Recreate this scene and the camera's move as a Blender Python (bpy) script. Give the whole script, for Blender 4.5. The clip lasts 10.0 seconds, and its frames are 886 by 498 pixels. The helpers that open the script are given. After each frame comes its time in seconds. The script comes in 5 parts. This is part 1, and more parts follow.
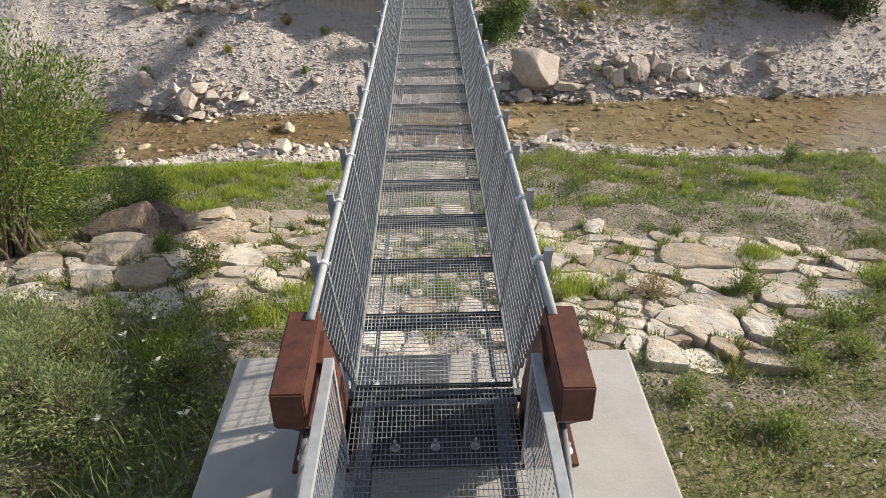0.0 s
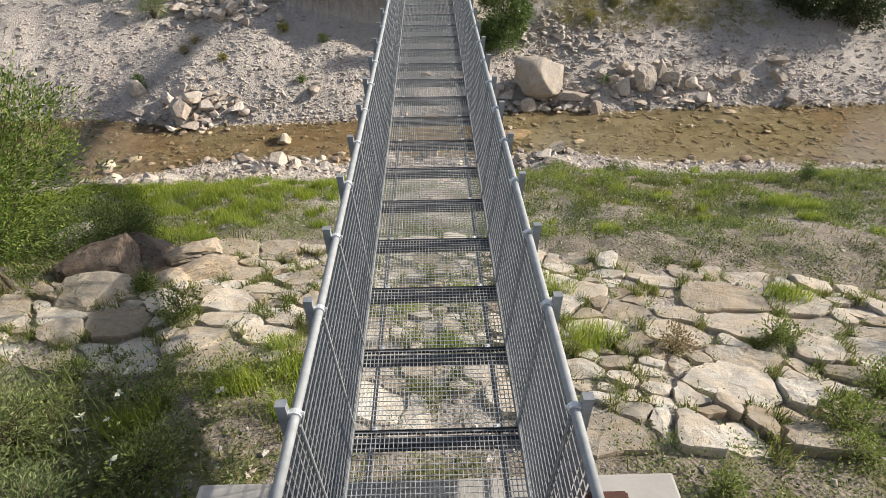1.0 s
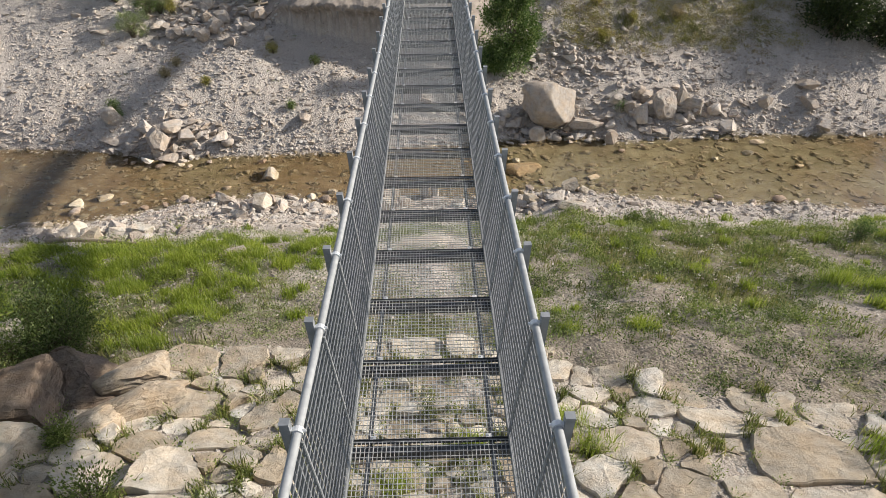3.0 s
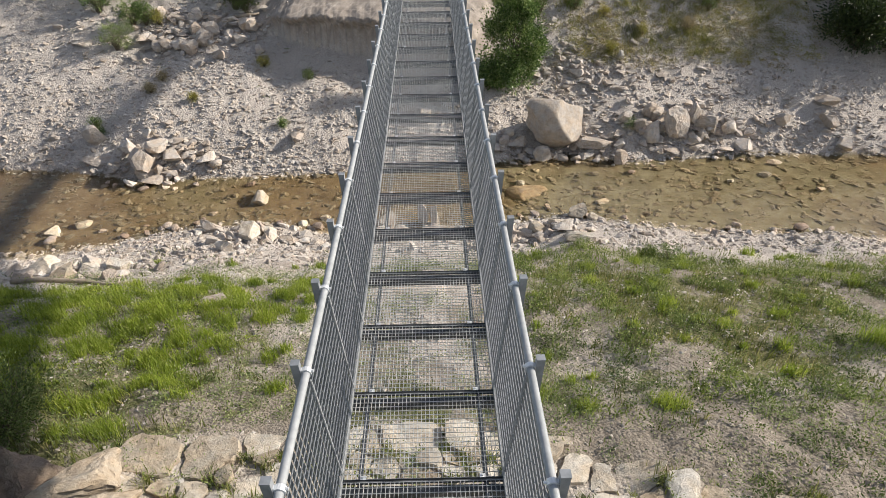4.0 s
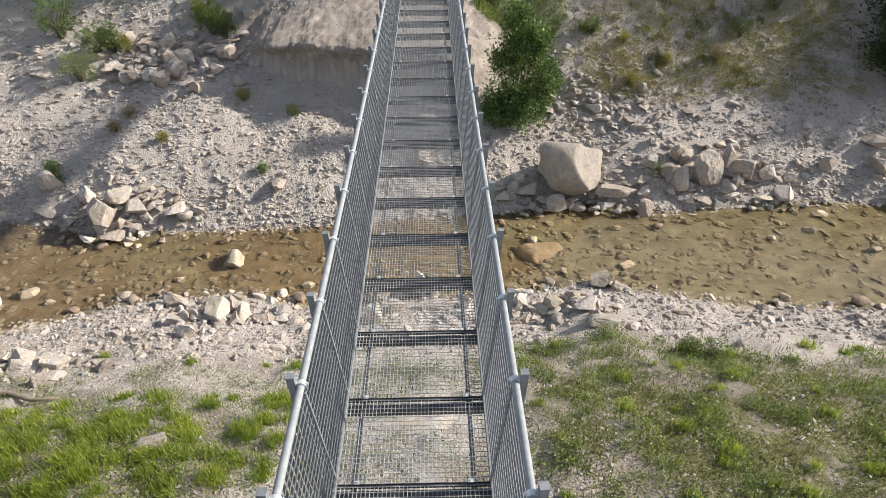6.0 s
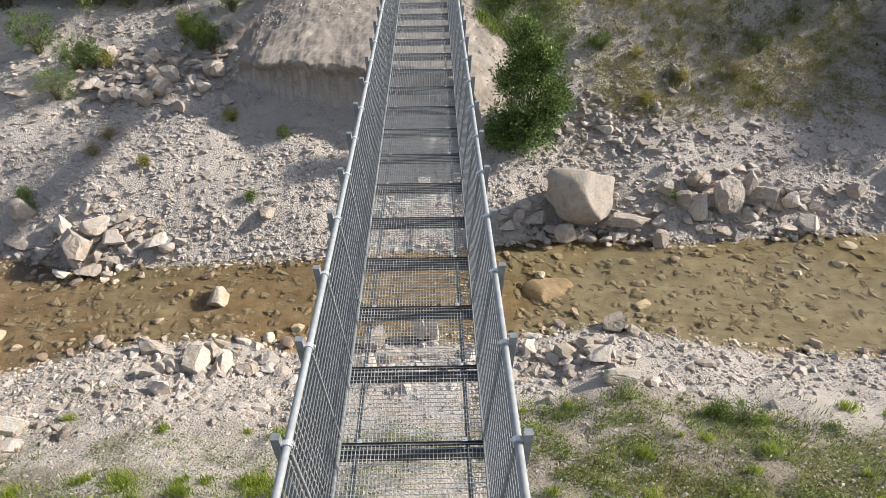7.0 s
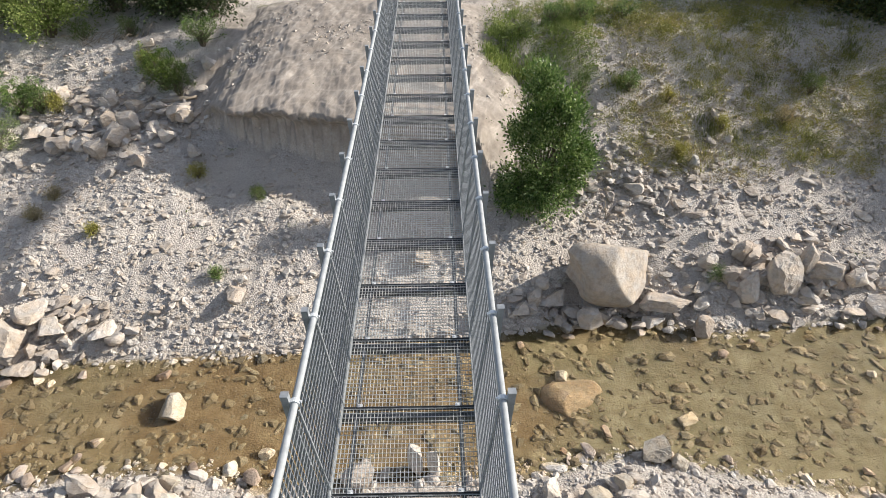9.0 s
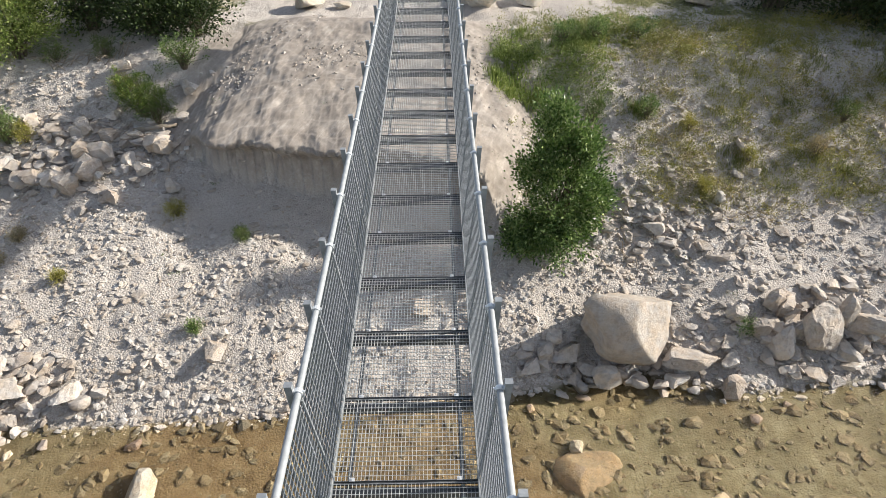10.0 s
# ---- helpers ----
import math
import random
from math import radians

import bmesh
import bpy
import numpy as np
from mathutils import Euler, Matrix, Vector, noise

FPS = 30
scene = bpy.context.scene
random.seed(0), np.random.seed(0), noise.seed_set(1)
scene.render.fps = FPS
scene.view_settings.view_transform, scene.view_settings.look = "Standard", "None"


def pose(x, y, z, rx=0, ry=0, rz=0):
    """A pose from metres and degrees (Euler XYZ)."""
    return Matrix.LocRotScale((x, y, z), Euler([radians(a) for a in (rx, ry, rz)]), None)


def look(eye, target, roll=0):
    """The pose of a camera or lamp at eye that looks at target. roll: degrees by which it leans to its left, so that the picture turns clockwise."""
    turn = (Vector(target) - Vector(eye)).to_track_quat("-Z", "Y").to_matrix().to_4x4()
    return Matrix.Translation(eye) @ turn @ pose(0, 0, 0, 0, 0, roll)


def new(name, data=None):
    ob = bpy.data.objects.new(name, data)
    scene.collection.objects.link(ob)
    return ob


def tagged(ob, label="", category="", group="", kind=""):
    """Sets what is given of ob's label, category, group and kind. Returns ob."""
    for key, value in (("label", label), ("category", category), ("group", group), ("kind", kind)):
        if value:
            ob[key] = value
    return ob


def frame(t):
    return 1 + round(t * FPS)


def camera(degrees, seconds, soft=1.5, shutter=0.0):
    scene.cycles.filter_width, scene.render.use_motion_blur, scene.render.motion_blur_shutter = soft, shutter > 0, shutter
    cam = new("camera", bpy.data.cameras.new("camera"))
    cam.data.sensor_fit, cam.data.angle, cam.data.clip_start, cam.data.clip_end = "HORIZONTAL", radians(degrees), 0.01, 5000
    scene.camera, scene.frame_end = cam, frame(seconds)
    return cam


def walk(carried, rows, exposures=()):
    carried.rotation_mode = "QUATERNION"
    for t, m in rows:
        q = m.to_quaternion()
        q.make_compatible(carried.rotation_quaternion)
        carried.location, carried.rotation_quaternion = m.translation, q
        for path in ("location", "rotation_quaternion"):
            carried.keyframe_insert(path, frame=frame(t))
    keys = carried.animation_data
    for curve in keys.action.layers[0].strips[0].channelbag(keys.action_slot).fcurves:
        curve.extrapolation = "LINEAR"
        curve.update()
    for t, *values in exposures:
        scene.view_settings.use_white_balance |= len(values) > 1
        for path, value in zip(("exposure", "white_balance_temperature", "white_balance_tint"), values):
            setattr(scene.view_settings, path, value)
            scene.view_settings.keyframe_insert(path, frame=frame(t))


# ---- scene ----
cam = camera(72.0, 10.0, 0.8)

# seconds, x, y, z, yaw, pitch, roll of the flight along the bridge
PATH = [
    (0.0, 0.020, -2.828, 3.328, -1.006, -35.956, -0.623),
    (0.5, 0.014, -2.344, 3.349, -1.000, -35.951, -0.610),
    (1.0, 0.012, -1.742, 3.373, -0.990, -35.948, -0.598),
    (1.5, 0.014, -1.055, 3.398, -0.976, -35.950, -0.590),
    (2.0, 0.019, -0.315, 3.422, -0.952, -35.956, -0.582),
    (2.5, 0.031, 0.419, 3.454, -0.926, -35.958, -0.575),
    (4.0, 0.112, 3.024, 3.545, -0.866, -35.982, -0.567),
    (4.5, 0.136, 3.910, 3.574, -0.846, -35.996, -0.562),
    (5.0, 0.156, 4.849, 3.605, -0.823, -36.013, -0.552),
    (5.5, 0.172, 5.760, 3.635, -0.800, -36.034, -0.536),
    (6.0, 0.184, 6.790, 3.672, -0.780, -36.052, -0.518),
    (7.5, 0.221, 9.729, 3.758, -0.717, -36.146, -0.468),
    (8.0, 0.235, 10.823, 3.793, -0.692, -36.181, -0.456),
    (8.5, 0.249, 11.805, 3.831, -0.662, -36.224, -0.455),
    (9.0, 0.256, 12.928, 3.877, -0.621, -36.266, -0.460),
    (9.5, 0.263, 13.963, 3.923, -0.581, -36.318, -0.471),
    (10.0, 0.266, 15.119, 3.972, -0.538, -36.371, -0.485),
]
walk(cam, [(t, pose(x, y, z, 90 + pitch, 0, yaw) @ pose(0, 0, 0, 0, 0, roll)) for t, x, y, z, yaw, pitch, roll in PATH],
     [(0.0, 0.87, 6750, 11), (2.5, 0.70, 6700, 11), (5.0, 0.86, 6550, 11), (7.5, 0.88, 6450, 11), (10.0, 1.06, 6450, 9)])

# ---------------------------------------------------------------- light
world = bpy.data.worlds.new("sky")
scene.world = world
world.use_nodes = True
wt = world.node_tree
SUN_DIR = Vector((1.72, 0.38, 1.0)).normalized()  # towards the sun
sky = wt.nodes.new("ShaderNodeTexSky")
sky.sky_type, sky.sun_disc = "NISHITA", False
sky.sun_elevation = math.asin(SUN_DIR.z)
sky.sun_rotation = math.atan2(SUN_DIR.x, SUN_DIR.y)
sky.altitude, sky.dust_density = 600, 1.5
haze = wt.nodes.new("ShaderNodeHueSaturation")
haze.inputs["Saturation"].default_value = 0.6  # a bright hazy sky
wt.links.new(sky.outputs[0], haze.inputs["Color"])
wt.links.new(haze.outputs[0], wt.nodes["Background"].inputs[0])
wt.nodes["Background"].inputs[1].default_value = 0.09
sun = new("sun", bpy.data.lights.new("sun", "SUN"))
sun.data.energy, sun.data.angle, sun.data.color = 3.75, radians(1.1), (1.0, 0.92, 0.80)
sun.matrix_world = look(SUN_DIR * 60, (0, 0, 0))


# ---------------------------------------------------------------- materials
class Nodes:
    """A short hand for node trees."""

    def __init__(self, name, rough=0.8, metal=0.0):
        self.mat = bpy.data.materials.new(name)
        self.mat.use_nodes = True
        self.t = self.mat.node_tree
        self.bsdf = self.t.nodes["Principled BSDF"]
        self.bsdf.inputs["Roughness"].default_value = rough
        self.bsdf.inputs["Metallic"].default_value = metal

    def link(self, value, socket):
        if isinstance(value, bpy.types.NodeSocket):
            self.t.links.new(value, socket)
        else:
            socket.default_value = value

    def coords(self, kind="Object"):
        return self.t.nodes.new("ShaderNodeTexCoord").outputs[kind]

    def world_place(self):
        return self.t.nodes.new("ShaderNodeNewGeometry").outputs["Position"]

    def island(self):
        return self.t.nodes.new("ShaderNodeNewGeometry").outputs["Random Per Island"]

    def each(self):
        return self.t.nodes.new("ShaderNodeObjectInfo").outputs["Random"]

    def noise(self, at, scale, detail=4, rough=0.55):
        n = self.t.nodes.new("ShaderNodeTexNoise")
        n.inputs["Scale"].default_value, n.inputs["Detail"].default_value, n.inputs["Roughness"].default_value = scale, detail, rough
        self.link(at, n.inputs["Vector"])
        return n.outputs["Fac"]

    def cells(self, at, scale, out="Color", feature="F1"):
        n = self.t.nodes.new("ShaderNodeTexVoronoi")
        n.feature = feature
        n.inputs["Scale"].default_value = scale
        self.link(at, n.inputs["Vector"])
        return n.outputs[out]

    def ramp(self, fac, *stops):
        n = self.t.nodes.new("ShaderNodeValToRGB")
        while len(n.color_ramp.elements) < len(stops):
            n.color_ramp.elements.new(0.5)
        for e, (p, c) in zip(n.color_ramp.elements, stops):
            e.position = p
            e.color = (*c, 1) if len(c) == 3 else c
        self.link(fac, n.inputs[0])
        return n.outputs[0]

    def math(self, op, a, b=0.0):
        n = self.t.nodes.new("ShaderNodeMath")
        n.operation = op
        self.link(a, n.inputs[0])
        self.link(b, n.inputs[1])
        return n.outputs[0]

    def mix(self, fac, a, b, blend="MIX"):
        n = self.t.nodes.new("ShaderNodeMix")
        n.data_type, n.blend_type = "RGBA", blend
        self.link(fac, n.inputs[0])
        for v, s in ((a, n.inputs[6]), (b, n.inputs[7])):
            self.link((*v, 1) if isinstance(v, tuple) and len(v) == 3 else v, s)
        return n.outputs[2]

    def attribute(self, name):
        n = self.t.nodes.new("ShaderNodeAttribute")
        n.attribute_name = name
        return n.outputs["Fac"]

    def bump(self, h, strength, distance):
        n = self.t.nodes.new("ShaderNodeBump")
        n.inputs["Strength"].default_value, n.inputs["Distance"].default_value = strength, distance
        self.link(h, n.inputs["Height"])
        self.t.links.new(n.outputs[0], self.bsdf.inputs["Normal"])

    def colour(self, c):
        self.link((*c, 1) if isinstance(c, tuple) and len(c) == 3 else c, self.bsdf.inputs["Base Color"])
        return self


def ground_material():
    n = Nodes("ground earth gravel and turf", 0.95)
    p = n.world_place()
    n.bsdf.inputs["Specular IOR Level"].default_value = 0.15
    stones = n.ramp(n.cells(p, 19), (0.15, (0.395, 0.355, 0.32)), (0.45, (0.515, 0.474, 0.438)), (0.85, (0.64, 0.60, 0.563)))
    fine = n.ramp(n.cells(p, 55), (0.15, (0.41, 0.373, 0.34)), (0.85, (0.61, 0.568, 0.53)))
    gravel = n.mix(n.ramp(n.noise(p, 1.3, 5), (0.40, (0, 0, 0)), (0.60, (1, 1, 1))), stones, fine)
    gravel = n.mix(n.ramp(n.noise(p, 0.35, 3), (0.35, (0, 0, 0)), (0.7, (0.5, 0.5, 0.5))), gravel, (0.50, 0.445, 0.395))
    gap = n.ramp(n.cells(p, 19, "Distance", "DISTANCE_TO_EDGE"), (0.0, (0.68, 0.66, 0.64)), (0.07, (1, 1, 1)))
    gravel = n.mix(0.9, gravel, gap, "MULTIPLY")
    soil = n.ramp(n.noise(p, 7, 10, 0.75), (0.3, (0.16, 0.136, 0.108)), (0.52, (0.275, 0.24, 0.20)), (0.75, (0.43, 0.385, 0.335)))
    turf = n.ramp(n.noise(p, 9, 6, 0.7), (0.3, (0.08, 0.088, 0.038)), (0.5, (0.15, 0.15, 0.07)), (0.7, (0.29, 0.26, 0.17)))
    stretch = n.t.nodes.new("ShaderNodeMapping")
    stretch.vector_type = "TEXTURE"
    stretch.inputs["Scale"].default_value, stretch.inputs["Rotation"].default_value = (1.0, 8.0, 2.5), (0, 0, -0.42)
    n.link(p, stretch.inputs["Vector"])
    clay = n.ramp(n.noise(p, 2.2, 12, 0.75), (0.28, (0.22, 0.19, 0.165)), (0.5, (0.315, 0.28, 0.25)), (0.74, (0.42, 0.385, 0.35)))
    # paler streaks put sunlit rill edges into the clay's colour
    rill_light = n.ramp(n.noise(stretch.outputs[0], 4.2, 9, 0.7), (0.40, (0.76, 0.74, 0.72)), (0.53, (1.0, 0.99, 0.97)), (0.62, (1.5, 1.48, 1.45)))
    clay = n.mix(0.55, clay, rill_light, "MULTIPLY")
    olive = n.ramp(n.noise(p, 1.6, 8, 0.7), (0.3, (0.10, 0.088, 0.05)), (0.5, (0.165, 0.145, 0.092)), (0.7, (0.235, 0.21, 0.145)))
    rusty = n.ramp(n.noise(p, 1.6, 8, 0.7), (0.3, (0.095, 0.066, 0.034)), (0.5, (0.155, 0.113, 0.064)), (0.7, (0.22, 0.17, 0.105)))
    silt = n.mix(n.ramp(n.noise(p, 0.16, 3), (0.42, (0, 0, 0)), (0.58, (1, 1, 1))), olive, rusty)
    c = n.mix(n.attribute("gravel"), soil, gravel)
    edge = n.math("ADD", n.attribute("turf"), n.math("MULTIPLY", n.math("SUBTRACT", n.noise(p, 3.2, 6, 0.7), 0.5), 1.6))
    c = n.mix(n.ramp(edge, (0.52, (0, 0, 0)), (0.78, (1, 1, 1))), c, turf)
    c = n.mix(n.attribute("clay"), c, clay)
    c = n.mix(n.attribute("silt"), c, silt)
    n.colour(c)
    h = n.math("ADD", n.math("MULTIPLY", n.cells(p, 19, "Distance"), -0.8), n.math("MULTIPLY", n.noise(p, 28, 6, 0.7), 0.9))
    h = n.math("MULTIPLY", h, n.math("SUBTRACT", 1.0, n.math("MULTIPLY", n.math("ADD", n.attribute("silt"), n.math("MULTIPLY", n.attribute("clay"), 1.38)), 0.7)))
    n.bump(h, 1.0, 0.038)
    return n.mat


def stone_material(name, low, mid, high, random_from="island", lichen=0.0):
    n = Nodes(name, 0.9)
    n.bsdf.inputs["Specular IOR Level"].default_value = 0.25
    p = n.world_place()
    r = n.island() if random_from == "island" else n.each()
    c = n.ramp(r, (0.0, low), (0.5, mid), (1.0, high))
    grain = n.ramp(n.noise(p, 6.5, 8, 0.7), (0.25, (0.60, 0.57, 0.53)), (0.55, (1, 1, 1)), (0.8, (1.12, 1.1, 1.06)))
    c = n.mix(0.85, c, grain, "MULTIPLY")
    stain = n.ramp(n.noise(p, 1.7, 6, 0.65), (0.48, (0, 0, 0)), (0.72, (1, 1, 1)))
    c = n.mix(n.math("MULTIPLY", stain, 0.35 + lichen), c, (0.24, 0.20, 0.145))
    tint = n.ramp(n.noise(p, 3.1, 4, 0.6), (0.35, (0.92, 0.97, 1.03)), (0.65, (1.08, 1.0, 0.90)))
    c = n.mix(0.8, c, tint, "MULTIPLY")
    pits = n.ramp(n.noise(p, 24, 6, 0.75), (0.30, (0.55, 0.52, 0.48)), (0.42, (1, 1, 1)))
    c = n.mix(0.6, c, pits, "MULTIPLY")
    n.colour(c)
    n.bump(n.math("ADD", n.noise(p, 9, 8, 0.7), n.math("MULTIPLY", n.noise(p, 60, 4, 0.7), 0.25)), 0.75, 0.06)
    return n.mat


def leaf_material(name, a, b, c, rough=0.5, through_=0.25):
    n = Nodes(name, rough)
    n.bsdf.inputs["Specular IOR Level"].default_value = 0.35
    col = n.ramp(n.island(), (0.0, a), (0.55, b), (1.0, c))
    patch = n.ramp(n.noise(n.world_place(), 1.1, 3), (0.3, (0.7, 0.75, 0.7)), (0.7, (1.2, 1.15, 1.0)))
    col = n.mix(1.0, col, patch, "MULTIPLY")
    n.colour(col)
    t = n.t.nodes.new("ShaderNodeBsdfTranslucent")
    n.link(col, t.inputs[0])
    m = n.t.nodes.new("ShaderNodeMixShader")
    m.inputs[0].default_value = through_
    n.t.links.new(n.bsdf.outputs[0], m.inputs[1])
    n.t.links.new(t.outputs[0], m.inputs[2])
    n.t.links.new(m.outputs[0], n.t.nodes["Material Output"].inputs[0])
    return n.mat


def steel_material(name, low, high, rough=0.5, metal=0.75):
    n = Nodes(name, rough, metal)
    p = n.world_place()
    c = n.ramp(n.noise(p, 14, 5, 0.6), (0.3, low), (0.7, high))
    n.colour(c)
    n.link(n.math("ADD", n.math("MULTIPLY", n.noise(p, 30, 3), 0.25), rough - 0.12), n.bsdf.inputs["Roughness"])
    return n.mat


def corten_material():
    n = Nodes("weathering steel", 0.62, 0.15)
    p = n.world_place()
    c = n.ramp(n.noise(p, 9, 8, 0.68), (0.28, (0.042, 0.016, 0.011)), (0.52, (0.092, 0.032, 0.020)), (0.78, (0.15, 0.058, 0.035)))
    scratch = n.ramp(n.noise(p, 46, 3, 0.5), (0.72, (0, 0, 0)), (0.78, (1, 1, 1)))
    patch = n.ramp(n.noise(p, 5, 2), (0.55, (0, 0, 0)), (0.7, (1, 1, 1)))
    c = n.mix(n.math("MULTIPLY", scratch, patch), c, (0.34, 0.25, 0.21))
    n.colour(c)
    n.bump(n.noise(p, 120, 4), 0.25, 0.004)
    return n.mat


def concrete_material():
    n = Nodes("concrete", 0.85)
    p = n.world_place()
    c = n.ramp(n.noise(p, 2.0, 7, 0.6), (0.3, (0.32, 0.31, 0.293)), (0.55, (0.395, 0.385, 0.368)), (0.8, (0.47, 0.46, 0.44)))
    stain = n.ramp(n.noise(p, 0.9, 5, 0.7), (0.5, (0, 0, 0)), (0.75, (1, 1, 1)))
    c = n.mix(n.math("MULTIPLY", stain, 0.45), c, (0.38, 0.36, 0.335))
    pores = n.ramp(n.cells(p, 26, "Distance"), (0.03, (0.62, 0.6, 0.58)), (0.09, (1, 1, 1)))
    c = n.mix(0.6, c, pores, "MULTIPLY")
    n.colour(c)
    n.bump(n.noise(p, 40, 6, 0.65), 0.25, 0.01)
    return n.mat


def water_material():
    n = Nodes("shallow brown water", 0.06)
    n.bsdf.inputs["Transmission Weight"].default_value = 1.0
    n.bsdf.inputs["IOR"].default_value = 1.33
    p = n.world_place()
    n.colour(n.ramp(n.noise(p, 0.5, 3), (0.35, (0.86, 0.80, 0.66)), (0.7, (0.88, 0.86, 0.75))))
    n.bump(n.math("ADD", n.noise(p, 3.5, 4), n.math("MULTIPLY", n.noise(p, 14, 3), 0.3)), 0.35, 0.03)
    return n.mat


def bark_material():
    n = Nodes("bark", 0.9)
    p = n.world_place()
    n.colour(n.ramp(n.noise(p, 22, 6, 0.7), (0.3, (0.06, 0.045, 0.03)), (0.7, (0.19, 0.155, 0.115))))
    n.bump(n.noise(p, 40, 5), 0.5, 0.01)
    return n.mat


GROUND = ground_material()
STONE_PALE = stone_material("pale limestone", (0.375, 0.337, 0.305), (0.49, 0.452, 0.42), (0.575, 0.541, 0.51))
STONE_OWN = stone_material("limestone blocks", (0.36, 0.31, 0.245), (0.50, 0.452, 0.385), (0.67, 0.635, 0.58), "each", 0.1)
STONE_LIGHT = stone_material("pale bank rock", (0.42, 0.368, 0.325), (0.52, 0.468, 0.422), (0.63, 0.585, 0.542), "each")
STONE_BUFF = stone_material("buff boulder", (0.41, 0.365, 0.325), (0.45, 0.405, 0.362), (0.49, 0.442, 0.40), "each")
STONE_OCHRE = stone_material("ochre river boulder", (0.28, 0.215, 0.145), (0.32, 0.25, 0.17), (0.36, 0.285, 0.20), "each")
STONE_WET = stone_material("pinkish wet river rock", (0.27, 0.20, 0.15), (0.38, 0.305, 0.25), (0.52, 0.45, 0.40), "each")
# brown sandstone, darkened in colour for the sides turned from the sun
STONE_BROWN_SHADED = stone_material("brown boulder with shade in its colour", (0.155, 0.122, 0.10), (0.185, 0.147, 0.12), (0.22, 0.175, 0.145), "each", 0.1)
STONE_TAN = stone_material("tan sandstone", (0.37, 0.31, 0.24), (0.43, 0.365, 0.29), (0.49, 0.425, 0.345), "each", 0.1)
STONE_DULL = stone_material("dull tan rubble", (0.35, 0.312, 0.28), (0.465, 0.424, 0.392), (0.595, 0.556, 0.52))
STONE_BED = stone_material("river stones", (0.145, 0.118, 0.076), (0.18, 0.15, 0.10), (0.23, 0.198, 0.14))
GALV = steel_material("galvanised steel", (0.26, 0.28, 0.295), (0.37, 0.39, 0.41), 0.74, 0.25)
GALV_DARK = steel_material("dull galvanised steel", (0.17, 0.185, 0.20), (0.28, 0.30, 0.32), 0.55, 0.6)
GALV_BEAM = steel_material("dark zinc", (0.085, 0.095, 0.105), (0.15, 0.16, 0.175), 0.65, 0.5)
GALV_MID = steel_material("weathered zinc", (0.21, 0.23, 0.25), (0.33, 0.35, 0.375), 0.6, 0.45)
GALV_GRATE = steel_material("clean galvanised grating", (0.44, 0.46, 0.475), (0.58, 0.60, 0.615), 0.6, 0.35)
GALV_BRIGHT = steel_material("bright zinc", (0.62, 0.64, 0.66), (0.78, 0.80, 0.82), 0.4, 0.5)
CORTEN = corten_material()
CONCRETE = concrete_material()
WATER_MAT = water_material()
BARK = bark_material()
DRY_WOOD = stone_material("driftwood", (0.30, 0.26, 0.21), (0.36, 0.31, 0.25), (0.42, 0.37, 0.31), "each")
GRASS = leaf_material("meadow grass", (0.09, 0.115, 0.025), (0.19, 0.215, 0.06), (0.37, 0.34, 0.18), 0.55, 0.38)
GRASS_BRIGHT = leaf_material("fresh grass", (0.175, 0.25, 0.03), (0.30, 0.39, 0.058), (0.47, 0.515, 0.15), 0.5, 0.5)
WEED = leaf_material("weed leaves", (0.055, 0.09, 0.024), (0.115, 0.165, 0.05), (0.23, 0.275, 0.11))
BUSH = leaf_material("shrub leaves", (0.05, 0.10, 0.028), (0.13, 0.21, 0.058), (0.34, 0.42, 0.19), 0.3, 0.3)
WILLOW = leaf_material("willow leaves", (0.045, 0.088, 0.015), (0.12, 0.185, 0.036), (0.30, 0.37, 0.10), 0.45, 0.35)
# near-black greens: the shade inside the thickets is part of this colour
TREE_SHADED = leaf_material("tree leaves with shade in their colour", (0.016, 0.030, 0.010), (0.032, 0.055, 0.016), (0.075, 0.105, 0.03), 0.5, 0.2)
SILVER = leaf_material("silvery weed leaves", (0.14, 0.19, 0.08), (0.265, 0.325, 0.15), (0.43, 0.48, 0.27), 0.6, 0.38)
MEADOW = leaf_material("meadow leaves", (0.095, 0.145, 0.034), (0.205, 0.27, 0.072), (0.39, 0.435, 0.18), 0.55, 0.38)
SCRUB = leaf_material("olive scrub leaves", (0.13, 0.15, 0.05), (0.25, 0.26, 0.10), (0.42, 0.41, 0.20), 0.6, 0.35)
DRY = leaf_material("dry stalks", (0.24, 0.195, 0.115), (0.34, 0.285, 0.175), (0.46, 0.395, 0.26), 0.7, 0.15)
YELLOW = leaf_material("yellowing leaves", (0.17, 0.17, 0.035), (0.30, 0.285, 0.07), (0.46, 0.42, 0.15), 0.6, 0.25)
WHITE = leaf_material("white petals", (0.62, 0.63, 0.58), (0.72, 0.72, 0.68), (0.8, 0.8, 0.76), 0.7, 0.2)
